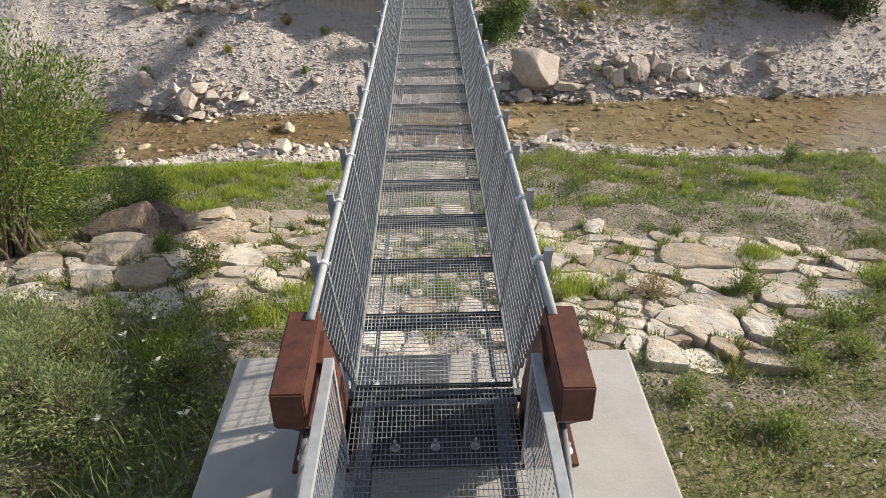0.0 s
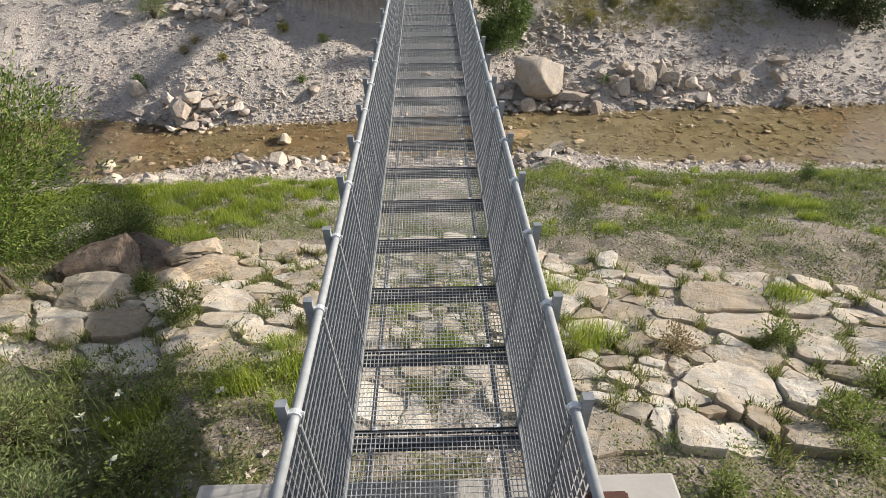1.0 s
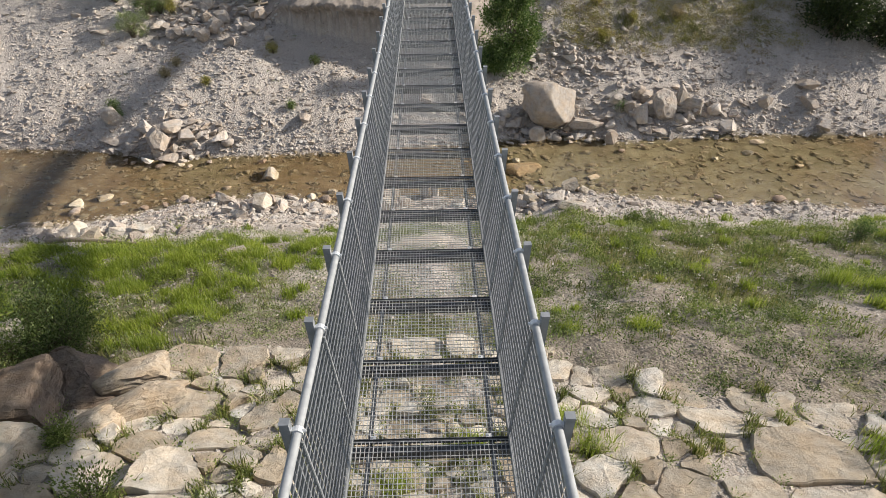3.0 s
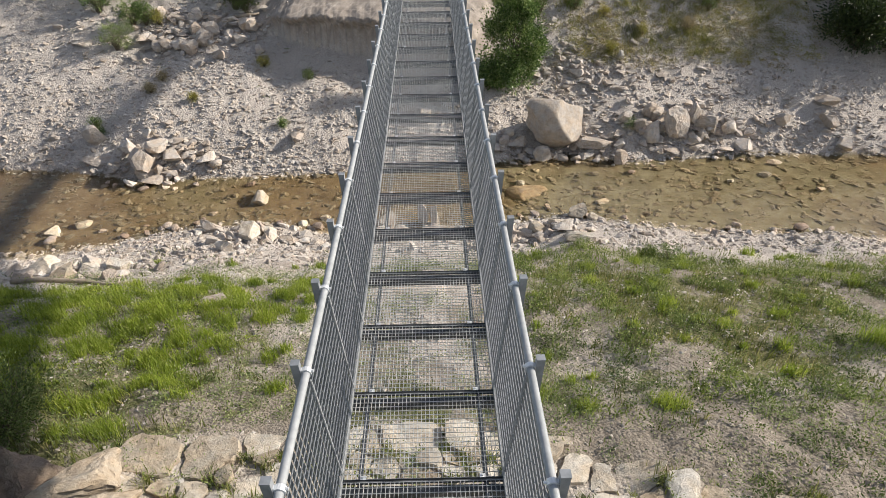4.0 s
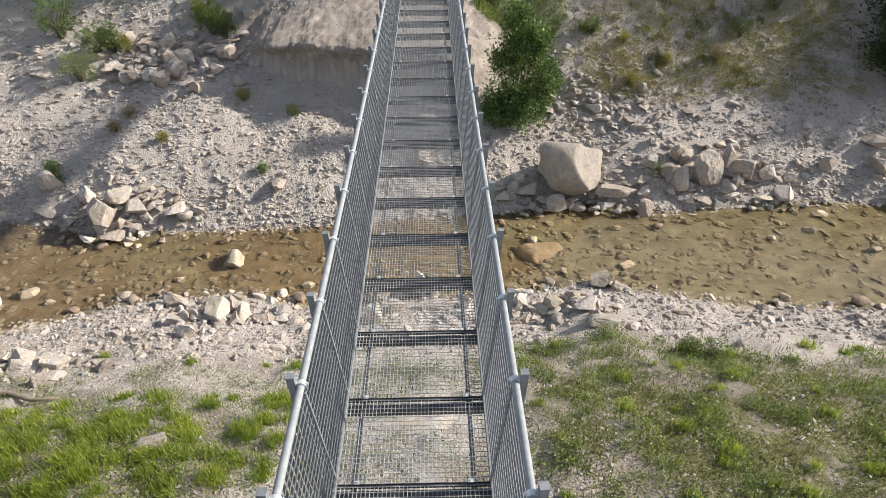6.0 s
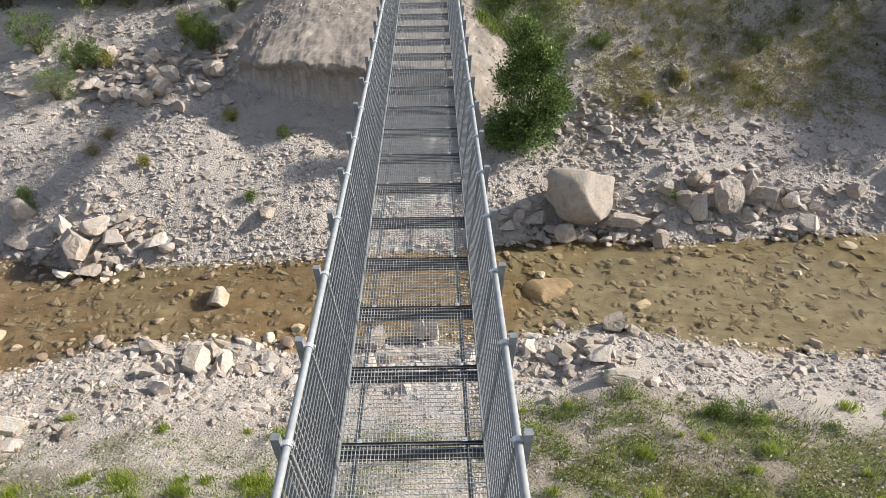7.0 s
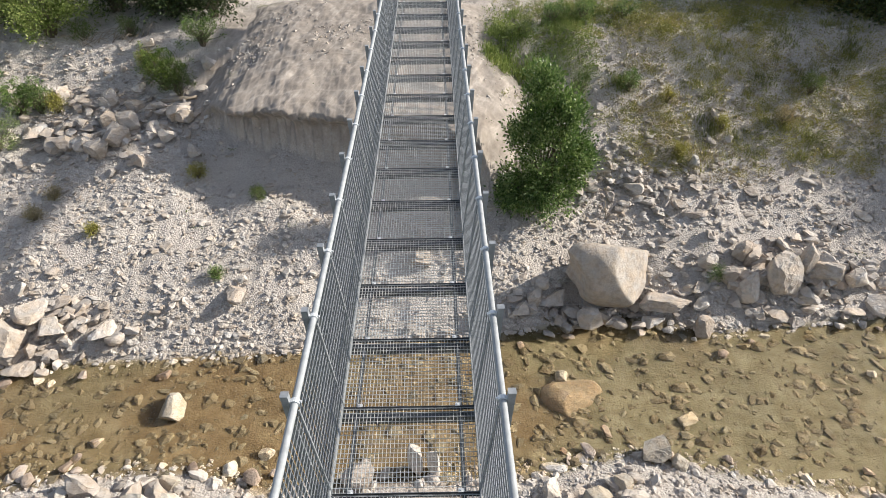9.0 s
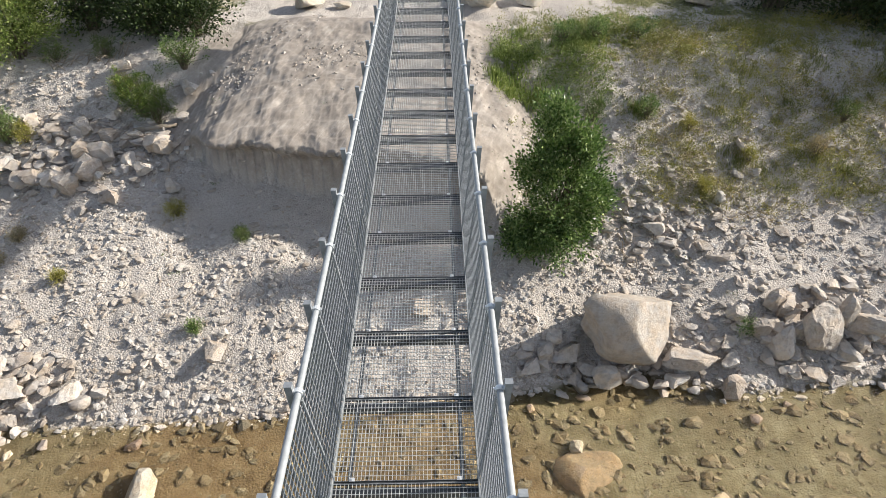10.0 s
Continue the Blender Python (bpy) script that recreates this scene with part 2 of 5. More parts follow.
# ---------------------------------------------------------------- terrain
def vnoise(x, y, seed=0):
    """Smooth value noise in the plane, -1 to 1."""
    xi, yi = np.floor(x).astype(np.int64), np.floor(y).astype(np.int64)
    fx, fy = x - xi, y - yi
    fx, fy = fx * fx * (3 - 2 * fx), fy * fy * (3 - 2 * fy)

    def h(a, b):
        n = (a * 374761393 + b * 668265263 + seed * 982451653) & 0x7FFFFFFF
        n = ((n ^ (n >> 13)) * 1274126177) & 0x7FFFFFFF
        return ((n ^ (n >> 16)) & 0xFFFF) / 32767.5 - 1.0

    top = h(xi, yi) * (1 - fx) + h(xi + 1, yi) * fx
    low = h(xi, yi + 1) * (1 - fx) + h(xi + 1, yi + 1) * fx
    return top * (1 - fy) + low * fy


def fbm(x, y, seed=0, octaves=4):
    return sum(vnoise(x * 2.03 ** k, y * 2.03 ** k, seed + 17 * k) * 0.5 ** k for k in range(octaves))


def step(a, b, v):
    s = np.clip((v - a) / (b - a), 0, 1)
    return s * s * (3 - 2 * s)


WATER = -8.5
PROFILE_Y = (-60, -8, -3, 0, 2.2, 5.9, 7.5, 8.5, 11, 12.3, 14, 15, 16.7, 18.4, 19.6, 20.6, 21.4, 23.3, 25, 25.7, 27, 28.3, 30.3, 31.5, 34, 35.3, 37, 60, 120)
PROFILE_Z = (2.0, 0.4, -0.7, -1.5, -2.05, -3.15, -3.75, -4.0, -4.9, -5.25, -5.75, -6.15, -7.1, -7.85, -8.25, -8.5, -8.68, -8.8, -8.68, -8.5, -7.65, -7.0, -6.15, -5.5, -4.2, -3.1, -2.75, -1.0, 3.0)
NEAR_X, NEAR_S = (-18, -13.8, -10.6, -8.4, -5.5, -3.7, 2.8, 4.7, 6.5, 10.1, 15, 22), (-1.3, -1.1, -0.2, 0.5, 0.6, 0.1, 0.4, 0.9, 0.4, -0.35, -0.75, -0.9)
FAR_X, FAR_S = (-18, -14.3, -11.7, -9.1, -3.6, 2.7, 5.6, 8.4, 13.3, 18.8), (0.1, -0.25, -1.0, -0.9, -0.6, 0.1, 0.7, -0.1, 0.4, 0.2)


def shore(x, y):
    """How far the river's banks are shifted along the bridge's line at x."""
    near = np.interp(x, NEAR_X, NEAR_S) * step(14, 20, y)
    far = np.interp(x, FAR_X, FAR_S) * (1 - step(27, 32, y))
    w = step(21.5, 24.5, y)
    return near * (1 - w) + far * w


def brow(x, y):
    """Where the outcrop's brow stands along the bridge's line at x."""
    return 31.15 + 0.125 * np.clip(-x - 3.0, 0, 9) ** 1.5 - 0.15 * np.clip(x + 1.0, 0, 3.5) ** 2 + 0.24 * fbm(x * 0.9, y * 0.2, 31, 3)


def mound(x, y):
    """0 to 1: the bare earth outcrop on the far bank."""
    front = (y - brow(x, y)) / 0.32
    left = (x + 8.9 + 0.35 * fbm(x, y * 0.8, 32, 2) - 0.25 * (y - 33)) / 1.5
    right = (2.7 + np.clip(0.45 * (y - 30.4), -1, 1.2) + 0.25 * fbm(x, y, 33, 2) - x) / 1.3
    e = np.minimum(np.minimum(front, left), right)
    return np.clip(e, 0, 1) ** 0.55 * (1 - step(36.5, 39, y))


def lip(x, y):
    """How far the outcrop's brow hangs out over its foot."""
    m = mound(x, y)
    hang = 0.95 + 0.30 * fbm(x * 0.8, 0 * y, 38, 3)
    return hang * step(0.62, 0.99, m) * step(33.6, 31.4, y - 0.125 * np.clip(-x - 3.0, 0, 9) ** 1.5 + 0.15 * np.clip(x + 1.0, 0, 3.5) ** 2) * step(-8.2, -5.8, x) * step(2.6, 0.5, x)


def base_height(x, y):
    z = np.interp(y - shore(x, y), PROFILE_Y, PROFILE_Z)
    z = z - 0.022 * x * (1 - step(9, 16, y)) * step(0, 4, y)
    beside = step(-4.2, -2.2, x) * (x < -1.0)
    z = z + beside * (0.28 * np.exp(-((y - 1.6) / 1.3) ** 2) + 0.55 * step(1.2, -0.6, y))
    m = mound(x, y)
    back = np.clip(y - brow(x, y), 0, 9)
    rill = fbm(x * 2.9 + 1.5 * y + 1.2 * fbm(x * 0.8, y * 0.8, 35, 2), y * 0.9, 37, 4) * (0.4 + 0.6 * np.abs(fbm(x * 0.5, y * 0.5, 34, 2)))
    cap = -3.82 + 0.27 * (y - 30.7) - 0.30 * np.exp(-back / 0.7) - 0.9 * np.exp(-np.clip(x + 8.6 - 0.25 * (y - 33), 0, 9) / 1.1) - 0.022 * np.clip(-x - 2.7, 0, 9) ** 2
    cap = cap - 0.020 * np.clip(x + 2.0, 0, 9) ** 2 - 0.10 * np.clip(x - 0.5, 0, 3) ** 2 + 0.09 * fbm(x * 0.6, y * 0.5, 36, 2) + 0.02 * rill + 0.03 * fbm(x * 3.1, y * 3.1, 39, 3)
    return z + np.maximum(cap - z, 0) * m


def height(x, y):
    """The ground's height at x, y (arrays)."""
    x, y = np.asarray(x, float), np.asarray(y, float)
    dry = 1 - step(19.5, 20.8, y) * (1 - step(25, 26.5, y))
    rough = (0.14 * fbm(x * 0.45, y * 0.45, 1, 3) + 0.05 * fbm(x * 2.1, y * 2.1, 2, 3)) * (1 - 0.6 * mound(x, y))
    z = base_height(x, y) + rough * (0.25 + 0.75 * dry)
    return z

# ---------------------------------------------------------------- mesh helpers
def mesh_of(name, verts, faces, material, smooth=False):
    me = bpy.data.meshes.new(name)
    me.from_pydata(np.asarray(verts).tolist() if not isinstance(verts, list) else verts, [], faces if isinstance(faces, list) else np.asarray(faces).tolist())
    me.materials.append(material)
    if smooth:
        me.polygons.foreach_set("use_smooth", np.ones(len(me.polygons), bool))
    me.update()
    return me


def bm_mesh(name, bm, material, smooth=False):
    me = bpy.data.meshes.new(name)
    bmesh.ops.recalc_face_normals(bm, faces=bm.faces)
    bm.to_mesh(me)
    bm.free()
    me.materials.append(material)
    if smooth:
        me.polygons.foreach_set("use_smooth", np.ones(len(me.polygons), bool))
    return me


def part_of(name, me, parent, m=None, label=""):
    ob = new(name, me)
    ob.parent = parent
    if m is not None:
        ob.matrix_basis = m
    return tagged(ob, label)


def part(name, bm, material, parent, label="", m=None, smooth=False):
    return part_of(name, bm_mesh(name, bm, material, smooth), parent, m, label)


def box(bm, x0, x1, y0, y1, z0, z1, bevel=0.0):
    r = bmesh.ops.create_cube(bm, size=1.0, matrix=Matrix.LocRotScale(((x0 + x1) / 2, (y0 + y1) / 2, (z0 + z1) / 2), None, (x1 - x0, y1 - y0, z1 - z0)))
    if bevel:
        es = {e for v in r["verts"] for e in v.link_edges}
        bmesh.ops.bevel(bm, geom=list(es), offset=bevel, segments=2, affect="EDGES", profile=0.6)
    return bm


def tube(bm, points, radius, sides=10, caps=True):
    """A round bar along a row of points."""
    pts = [Vector(p) for p in points]
    rings = []
    for i, p in enumerate(pts):
        d = (pts[min(i + 1, len(pts) - 1)] - pts[max(i - 1, 0)]).normalized()
        a = d.orthogonal().normalized() if i == 0 else (rings_a - d * rings_a.dot(d)).normalized()
        rings_a = a
        b = d.cross(a)
        r = radius[i] if isinstance(radius, (list, tuple)) else radius
        rings.append([bm.verts.new(p + (a * math.cos(2 * math.pi * k / sides) + b * math.sin(2 * math.pi * k / sides)) * r) for k in range(sides)])
    for u, w in zip(rings, rings[1:]):
        for k in range(sides):
            bm.faces.new((u[k], u[(k + 1) % sides], w[(k + 1) % sides], w[k]))
    if caps:
        bm.faces.new(rings[0][::-1])
        bm.faces.new(rings[-1])
    return bm


def prism(bm, outline, x0, x1):
    """An outline of (y, z) pairs drawn out from x0 to x1."""
    a = [bm.verts.new((x0, y, z)) for y, z in outline]
    b = [bm.verts.new((x1, y, z)) for y, z in outline]
    bm.faces.new(a)
    bm.faces.new(b[::-1])
    for i in range(len(a)):
        j = (i + 1) % len(a)
        bm.faces.new((a[j], a[i], b[i], b[j]))
    return bm


# ---------------------------------------------------------------- ground
def zone_values(x, y):
    """gravel, turf, clay and silt shares of the ground at x, y."""
    yy = y - shore(x, y)
    nz = fbm(x * 0.35, y * 0.35, 5, 4)
    nf = fbm(x * 1.1, y * 1.1, 6, 3)
    gravel = step(16.2, 18.2, yy + 0.9 * nz)
    patch = step(2.6, 1.4, x) * step(9.6, 11.2, y) * (1 - 0.75 * step(-2.6, -3.6, x) * step(15.4, 14.0, y))
    gravel = np.maximum(gravel, 0.95 * patch * step(-0.9, 0.1, nf))
    gravel = np.maximum(gravel, 0.55 * step(1.0, 2.5, x) * step(8.8, 10.5, y) * step(-0.6, 0.5, nf))
    turf = (1 - step(15.8, 18.0, yy + 0.8 * nf)) * (0.70 + 0.28 * nz + 0.48 * nf)
    turf = turf * (1 - 0.75 * patch)
    dry = np.exp(-((y - 8.5 - 0.10 * x) / 1.15) ** 2) * step(1.5, 3.2, x) * (1 - step(9, 13, x))
    turf = turf * (1 - 0.75 * dry)
    turf = turf * (1 - 0.45 * step(9.5, 4.5, y) * step(2.4, 4.5, y) * (1 - step(7.5, 9.5, np.abs(x))))
    up = step(29.0, 32.5, y) * step(2.5, 5.0, x) * (0.10 + 0.2 * nz + 0.35 * nf) + step(34.2, 35.6, y) * step(38.6, 37.0, y) * step(2.2, 3.4, x) * step(9.5, 7.5, x) * 0.55 + step(36.0, 38.0, y) * (0.2 + 0.6 * nz)
    turf = np.clip(np.maximum(turf * (1 - 0.7 * laid(x, y)), up), 0, 1)
    gravel = np.where(y > 22, 1 - 0.12 * step(28.2, 31, y) * step(3, 6, x), np.maximum(gravel, 0.6 * laid(x, y)))
    clay = np.clip(mound(x, y) * 1.4, 0, 1) + 0.2 * step(29.3, 30.6, y) * step(-7.0, -5.5, x) * step(4.2, 3.0, x)
    silt = step(20.45, 20.75, yy) * (1 - step(25.55, 25.85, yy))
    return np.clip(gravel, 0, 1), turf, np.clip(clay, 0, 1), silt


def laid(x, y):
    """1 on the laid stones of the near slope."""
    a = step(3.7, 4.4, y) * step(9.2, 8.6, y) * step(-7.0, -6.4, x - 0.8 * np.clip(y - 5, 0, 4)) * step(-0.6, -1.2, x)
    b = step(2.0, 2.6, y - 1.02 * np.clip(x - 4.1, 0, 6)) * step(8.8, 8.2, y + 0.36 * (x - 1.2)) * step(-1.2, -0.8, x) * step(8.3, 7.6, x)
    return np.maximum(a, b)


def grid_sheet(name, xs, ys):
    gx, gy = np.meshgrid(xs, ys)
    gz = height(gx, gy)
    v = np.stack([gx, gy - lip(gx, gy), gz], -1).reshape(-1, 3)
    nx, ny = len(xs), len(ys)
    i = (np.arange(ny - 1)[:, None] * nx + np.arange(nx - 1)[None, :]).ravel()
    f = np.stack([i, i + 1, i + 1 + nx, i + nx], 1)
    me = mesh_of(name, v, f, GROUND, True)
    for key, vals in zip(("gravel", "turf", "clay", "silt"), zone_values(gx, gy)):
        a = me.attributes.new(key, "FLOAT", "POINT")
        a.data.foreach_set("value", vals.astype(np.float32).ravel())
    return me


def axis(lo, hi, fine_lo, fine_hi, fine):
    mid = np.arange(fine_lo, fine_hi + fine / 2, fine)
    out = np.geomspace(fine, abs(hi - fine_hi) + fine, 26)[1:]
    back = np.geomspace(fine, abs(fine_lo - lo) + fine, 26)[1:]
    return np.concatenate([fine_lo - back[::-1], mid, fine_hi + out])


ground = tagged(new("ground", grid_sheet("ground", np.unique(np.concatenate([axis(-900, 900, -24, 27, 0.15), np.arange(-8.97, 3.4, 0.06)])), np.unique(np.concatenate([axis(-900, 900, -4, 42, 0.15), np.arange(29.6, 33.8, 0.045), np.arange(33.83, 37.5, 0.08)])))),
                "river valley ground of pale gravel, dry earth and turf", "ground", kind="structure")

wx, wy = np.linspace(-70, 70, 71), np.linspace(17.5, 28.5, 12)
gx, gy = np.meshgrid(wx, wy)
wi = (np.arange(11)[:, None] * 71 + np.arange(70)[None, :]).ravel()
water = tagged(new("river_water", mesh_of("river_water", np.stack([gx, gy, gx * 0 + WATER], -1).reshape(-1, 3), np.stack([wi, wi + 1, wi + 72, wi + 71], 1), WATER_MAT, True)),
               "shallow clear brown river water over a stony bed", "water", kind="structure")
water.visible_shadow = False


# ---------------------------------------------------------------- bridge
BAY, FIRST, HIGH = 0.77, 0.062, 1.0
JOINT = -0.03
N_BAYS = 50
RAIL_X, EDGE_X = 0.65, 0.54


def rail_z(y):
    return 1.1 - 0.048 * y + 0.00208 * y * y


def deck_z(y):
    return rail_z(y) - HIGH


def on_deck(y, x=0.0, dz=0.0):
    """A pose on the deck at y, tipped with its slope."""
    return pose(x, y, deck_z(y) + dz, math.degrees(math.atan(-0.048 + 0.00416 * y)), 0, 0)


bridge = tagged(new("footbridge"), "narrow suspended footbridge of galvanised steel with see-through grating deck", "footbridge")


def wire_grid():
    """Empty lists of corners and faces, and a function that adds one thin square bar to them."""
    verts, faces = [], []

    def bar(a, b, s1, s2):
        k = len(verts)
        for p in (a, b):
            for i, j in ((-1, -1), (1, -1), (1, 1), (-1, 1)):
                verts.append(tuple(Vector(p) + s1 * i + s2 * j))
        for i in range(4):
            faces.append((k + i, k + (i + 1) % 4, k + 4 + (i + 1) % 4, k + 4 + i))

    return verts, faces, bar


def grating_mesh(length, half, material=None):
    """One panel of welded bar grating, from y 0 to length, top face at z 0."""
    verts, faces, bar = wire_grid()
    n = 37
    for i in range(n + 1):
        x = -half + 2 * half * i / n
        bar((x, 0.012, -0.0125), (x, length - 0.012, -0.0125), Vector((0.0014, 0, 0)), Vector((0, 0, 0.0125)))
    rows = round(length / 0.0425)
    for j in range(rows + 1):
        y = 0.012 + (length - 0.024) * j / rows
        bar((-half, y, -0.004), (half, y, -0.004), Vector((0, 0.0016, 0)), Vector((0, 0, 0.003)))
    return mesh_of("grating_panel", verts, faces, material or GALV_GRATE)


def rail_mesh_panel(length, side, cut=0.0):
    """One bay of welded wire mesh between deck edge and handrail; cut: how far its near end runs out at the top."""
    verts, faces, bar = wire_grid()
    a, b = Vector((side * EDGE_X, 0, 0.015)), Vector((side * (RAIL_X - 0.012), 0, HIGH - 0.02))
    out = Vector((side * 1.0, 0, -0.1)).normalized()
    up = (b - a).normalized()
    for i in range(17):
        p = a.lerp(b, i / 16)
        bar(p - out * 0.002 - Vector((0, cut * i / 16, 0)), p + Vector((0, length, 0)) - out * 0.002, up * 0.0024, out * 0.0024)
    n = 12
    for j in range(n):
        y = length * (j + 0.5) / n
        bar(a + Vector((0, y, 0)) + out * 0.0125, b + Vector((0, y, 0)) + out * 0.0125, Vector((0, 0.0012, 0)), out * 0.0125)
    for j in range(int(cut / 0.064)):
        y = -0.064 * (j + 0.5)
        bar(a.lerp(b, -y / cut) + Vector((0, y, 0)) + out * 0.0125, b + Vector((0, y, 0)) + out * 0.0125, Vector((0, 0.0012, 0)), out * 0.0125)
    return mesh_of("wire_mesh", verts, faces, GALV_MID)


GRATE = grating_mesh(BAY, EDGE_X)
WIRES = {s: rail_mesh_panel(BAY, s) for s in (-1, 1)}
END_WIRES = {s: rail_mesh_panel(BAY, s, 0.42) for s in (-1, 1)}
bm = bmesh.new()
box(bm, -0.66, 0.66, -0.030, 0.030, -0.036, -0.028)
box(bm, -0.66, 0.66, -0.030, -0.024, -0.10, -0.036)
box(bm, -0.66, 0.66, 0.024, 0.030, -0.10, -0.036)
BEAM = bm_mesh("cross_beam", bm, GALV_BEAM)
bm = bmesh.new()
box(bm, -EDGE_X, EDGE_X, -0.010, -0.006, -0.03, 0.003)
box(bm, -EDGE_X, EDGE_X, 0.006, 0.010, -0.03, 0.003)
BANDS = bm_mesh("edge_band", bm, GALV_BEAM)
bm = bmesh.new()
box(bm, -0.02, 0.02, -0.015, 0.015, 0.001, 0.006)
tube(bm, [(0, 0, 0.004), (0, 0, 0.016)], 0.007, 6)
CLIP = bm_mesh("panel_clip", bm, GALV_BRIGHT)
STRINGER = {}
for s in (-1, 1):
    bm = bmesh.new()
    box(bm, s * 0.425 - 0.016, s * 0.425 + 0.016, 0.0, BAY, -0.040, -0.034)
    box(bm, s * 0.425 - 0.016, s * 0.425 - 0.010, 0.0, BAY, -0.075, -0.040)
    STRINGER[s] = bm_mesh("stringer", bm, GALV_DARK)
POST, ROD, CLAMP, EDGE = {}, {}, {}, {}
for s in (-1, 1):
    lean = (RAIL_X + 0.055 - 0.64) * s
    bm = bmesh.new()
    x0 = 0.64 * s
    base, top = Vector((x0, 0, -0.10)), Vector((x0 + lean, 0, HIGH + 0.075))
    for dx0, dx1, dy0, dy1 in ((-0.024, 0.024, -0.022, -0.016), (-0.024, -0.018, -0.016, 0.022), (0.018, 0.024, -0.016, 0.022)):
        vs = []
        for p in (base, top):
            for dx, dy in ((dx0, dy0), (dx1, dy0), (dx1, dy1), (dx0, dy1)):
                vs.append(bm.verts.new(p + Vector((dx, dy, 0))))
        for q in ((0, 1, 2, 3), (4, 5, 6, 7), (0, 1, 5, 4), (1, 2, 6, 5), (2, 3, 7, 6), (3, 0, 4, 7)):
            bm.faces.new([vs[k] for k in q])
    box(bm, top.x - 0.026, top.x + 0.026, -0.024, 0.024, top.z, top.z + 0.006)
    POST[s] = bm_mesh("post", bm, GALV_MID)
    bm = bmesh.new()
    tube(bm, [(s * (EDGE_X - 0.008), -0.01, -0.02), (s * (RAIL_X - 0.028), -0.035, HIGH - 0.03)], 0.0075, 8)
    ROD[s] = bm_mesh("hanger_rod", bm, GALV)
    bm = bmesh.new()
    tube(bm, [(s * RAIL_X, -0.016, HIGH), (s * RAIL_X, 0.016, HIGH)], 0.034, 14)
    box(bm, min(s * RAIL_X, s * (RAIL_X + 0.06)), max(s * RAIL_X, s * (RAIL_X + 0.06)), -0.012, 0.012, HIGH - 0.008, HIGH + 0.026, 0.004)
    tube(bm, [(s * (RAIL_X - 0.045), 0, HIGH + 0.012), (s * (RAIL_X + 0.03), 0, HIGH + 0.012)], 0.009, 8)
    CLAMP[s] = bm_mesh("rail_clamp", bm, GALV_BRIGHT)
    bm = bmesh.new()
    box(bm, s * EDGE_X - 0.004, s * EDGE_X + 0.004, 0.0, BAY, -0.03, 0.05)
    EDGE[s] = bm_mesh("kick_strip", bm, GALV)

for k in range(N_BAYS):
    y = FIRST + BAY * k
    m = on_deck(y)
    if k < N_BAYS - 1:
        tip = math.degrees(math.atan2(deck_z(y + BAY) - deck_z(y), BAY))
        bay = pose(0, y + JOINT, deck_z(y + JOINT), tip, 0, 0)
        part_of("grating_panel", GRATE, bridge, bay)
        for x in (-0.40, 0.40):
            part_of("panel_clip", CLIP, bridge, bay @ pose(x, 0.02, 0))
        for s in (-1, 1):
            part_of("wire_mesh", WIRES[s] if k else END_WIRES[s], bridge, bay)
            part_of("stringer", STRINGER[s], bridge, bay)
            part_of("kick_strip", EDGE[s], bridge, bay)
    part_of("cross_beam", BEAM, bridge, m @ pose(0, JOINT - 0.055, 0))
    part_of("edge_band", BANDS, bridge, m @ pose(0, JOINT, 0))
    for s in (-1, 1):
        post = part_of("post", POST[s], bridge, m)
        part_of("rail_clamp", CLAMP[s], post, None, "bright zinc pipe clamp")
        part_of("hanger_rod", ROD[s], bridge, m)

for s in (-1, 1):
    bm = bmesh.new()
    ys = np.linspace(-0.40, FIRST + BAY * (N_BAYS - 1), 60)
    tube(bm, [(s * RAIL_X, y, rail_z(y)) for y in ys], 0.0245, 12)
    part("handrail", bm, GALV, bridge, "round galvanised handrail pipe", smooth=True)
    bm = bmesh.new()
    tube(bm, [(s * 0.60, y, deck_z(y) - 0.11) for y in ys], 0.014, 8)
    part("main_cable", bm, GALV_DARK, bridge, smooth=True)


# ---------------------------------------------------------------- near abutment
block = tagged(new("abutment_block"), "pale cast concrete abutment block at the bridge end", "abutment", kind="structure")
bm = bmesh.new()
box(bm, -1.555, 1.555, -6.0, 0.62, -3.2, -0.2, 0.02)
box(bm, -0.36, 0.36, 0.625, 0.72, -2.6, -0.75, 0.01)
part("concrete_body", bm, CONCRETE, block)
DK = deck_z(0.0)
approach = tagged(new("approach_walkway"), "galvanised grating walkway with mesh side panels on the abutment", "walkway")
g2 = grating_mesh(1.54, EDGE_X + 0.005, GALV_MID)
for y0 in (-1.50, -3.05, -4.60):
    part_of("grating_panel", g2, approach, pose(0, y0, DK - 0.004))
for s in (-1, 1):
    bm = bmesh.new()
    box(bm, min(s * 0.52, s * 0.575), max(s * 0.52, s * 0.575), -5.0, -0.55, 0.945, 0.985, 0.004)
    part("top_rail", bm, GALV, approach, "flat galvanised top rail")
    bm = bmesh.new()
    box(bm, s * 0.53 - 0.006, s * 0.53 + 0.006, -0.585, -0.55, DK - 0.05, 0.945)
    part("end_post", bm, GALV, approach)
    v, f, bar = wire_grid()
    for i in range(20):
        z = DK + 0.04 + 0.76 * i / 19
        bar((s * 0.535, -5.0, z), (s * 0.535, -0.56, z), Vector((0.0017, 0, 0)), Vector((0, 0, 0.0017)))
    for j in range(60):
        y = -4.99 + j * 0.075
        bar((s * 0.539, y, DK), (s * 0.539, y, 0.95), Vector((0, 0.002, 0)), Vector((0.002, 0, 0)))
    part_of("wire_mesh", mesh_of("wire_mesh", v, f, GALV), approach)
bm = bmesh.new()
for x in (-0.44, 0.44):
    box(bm, x - 0.04, x + 0.04, -5.0, 0.0, DK - 0.17, DK - 0.03)
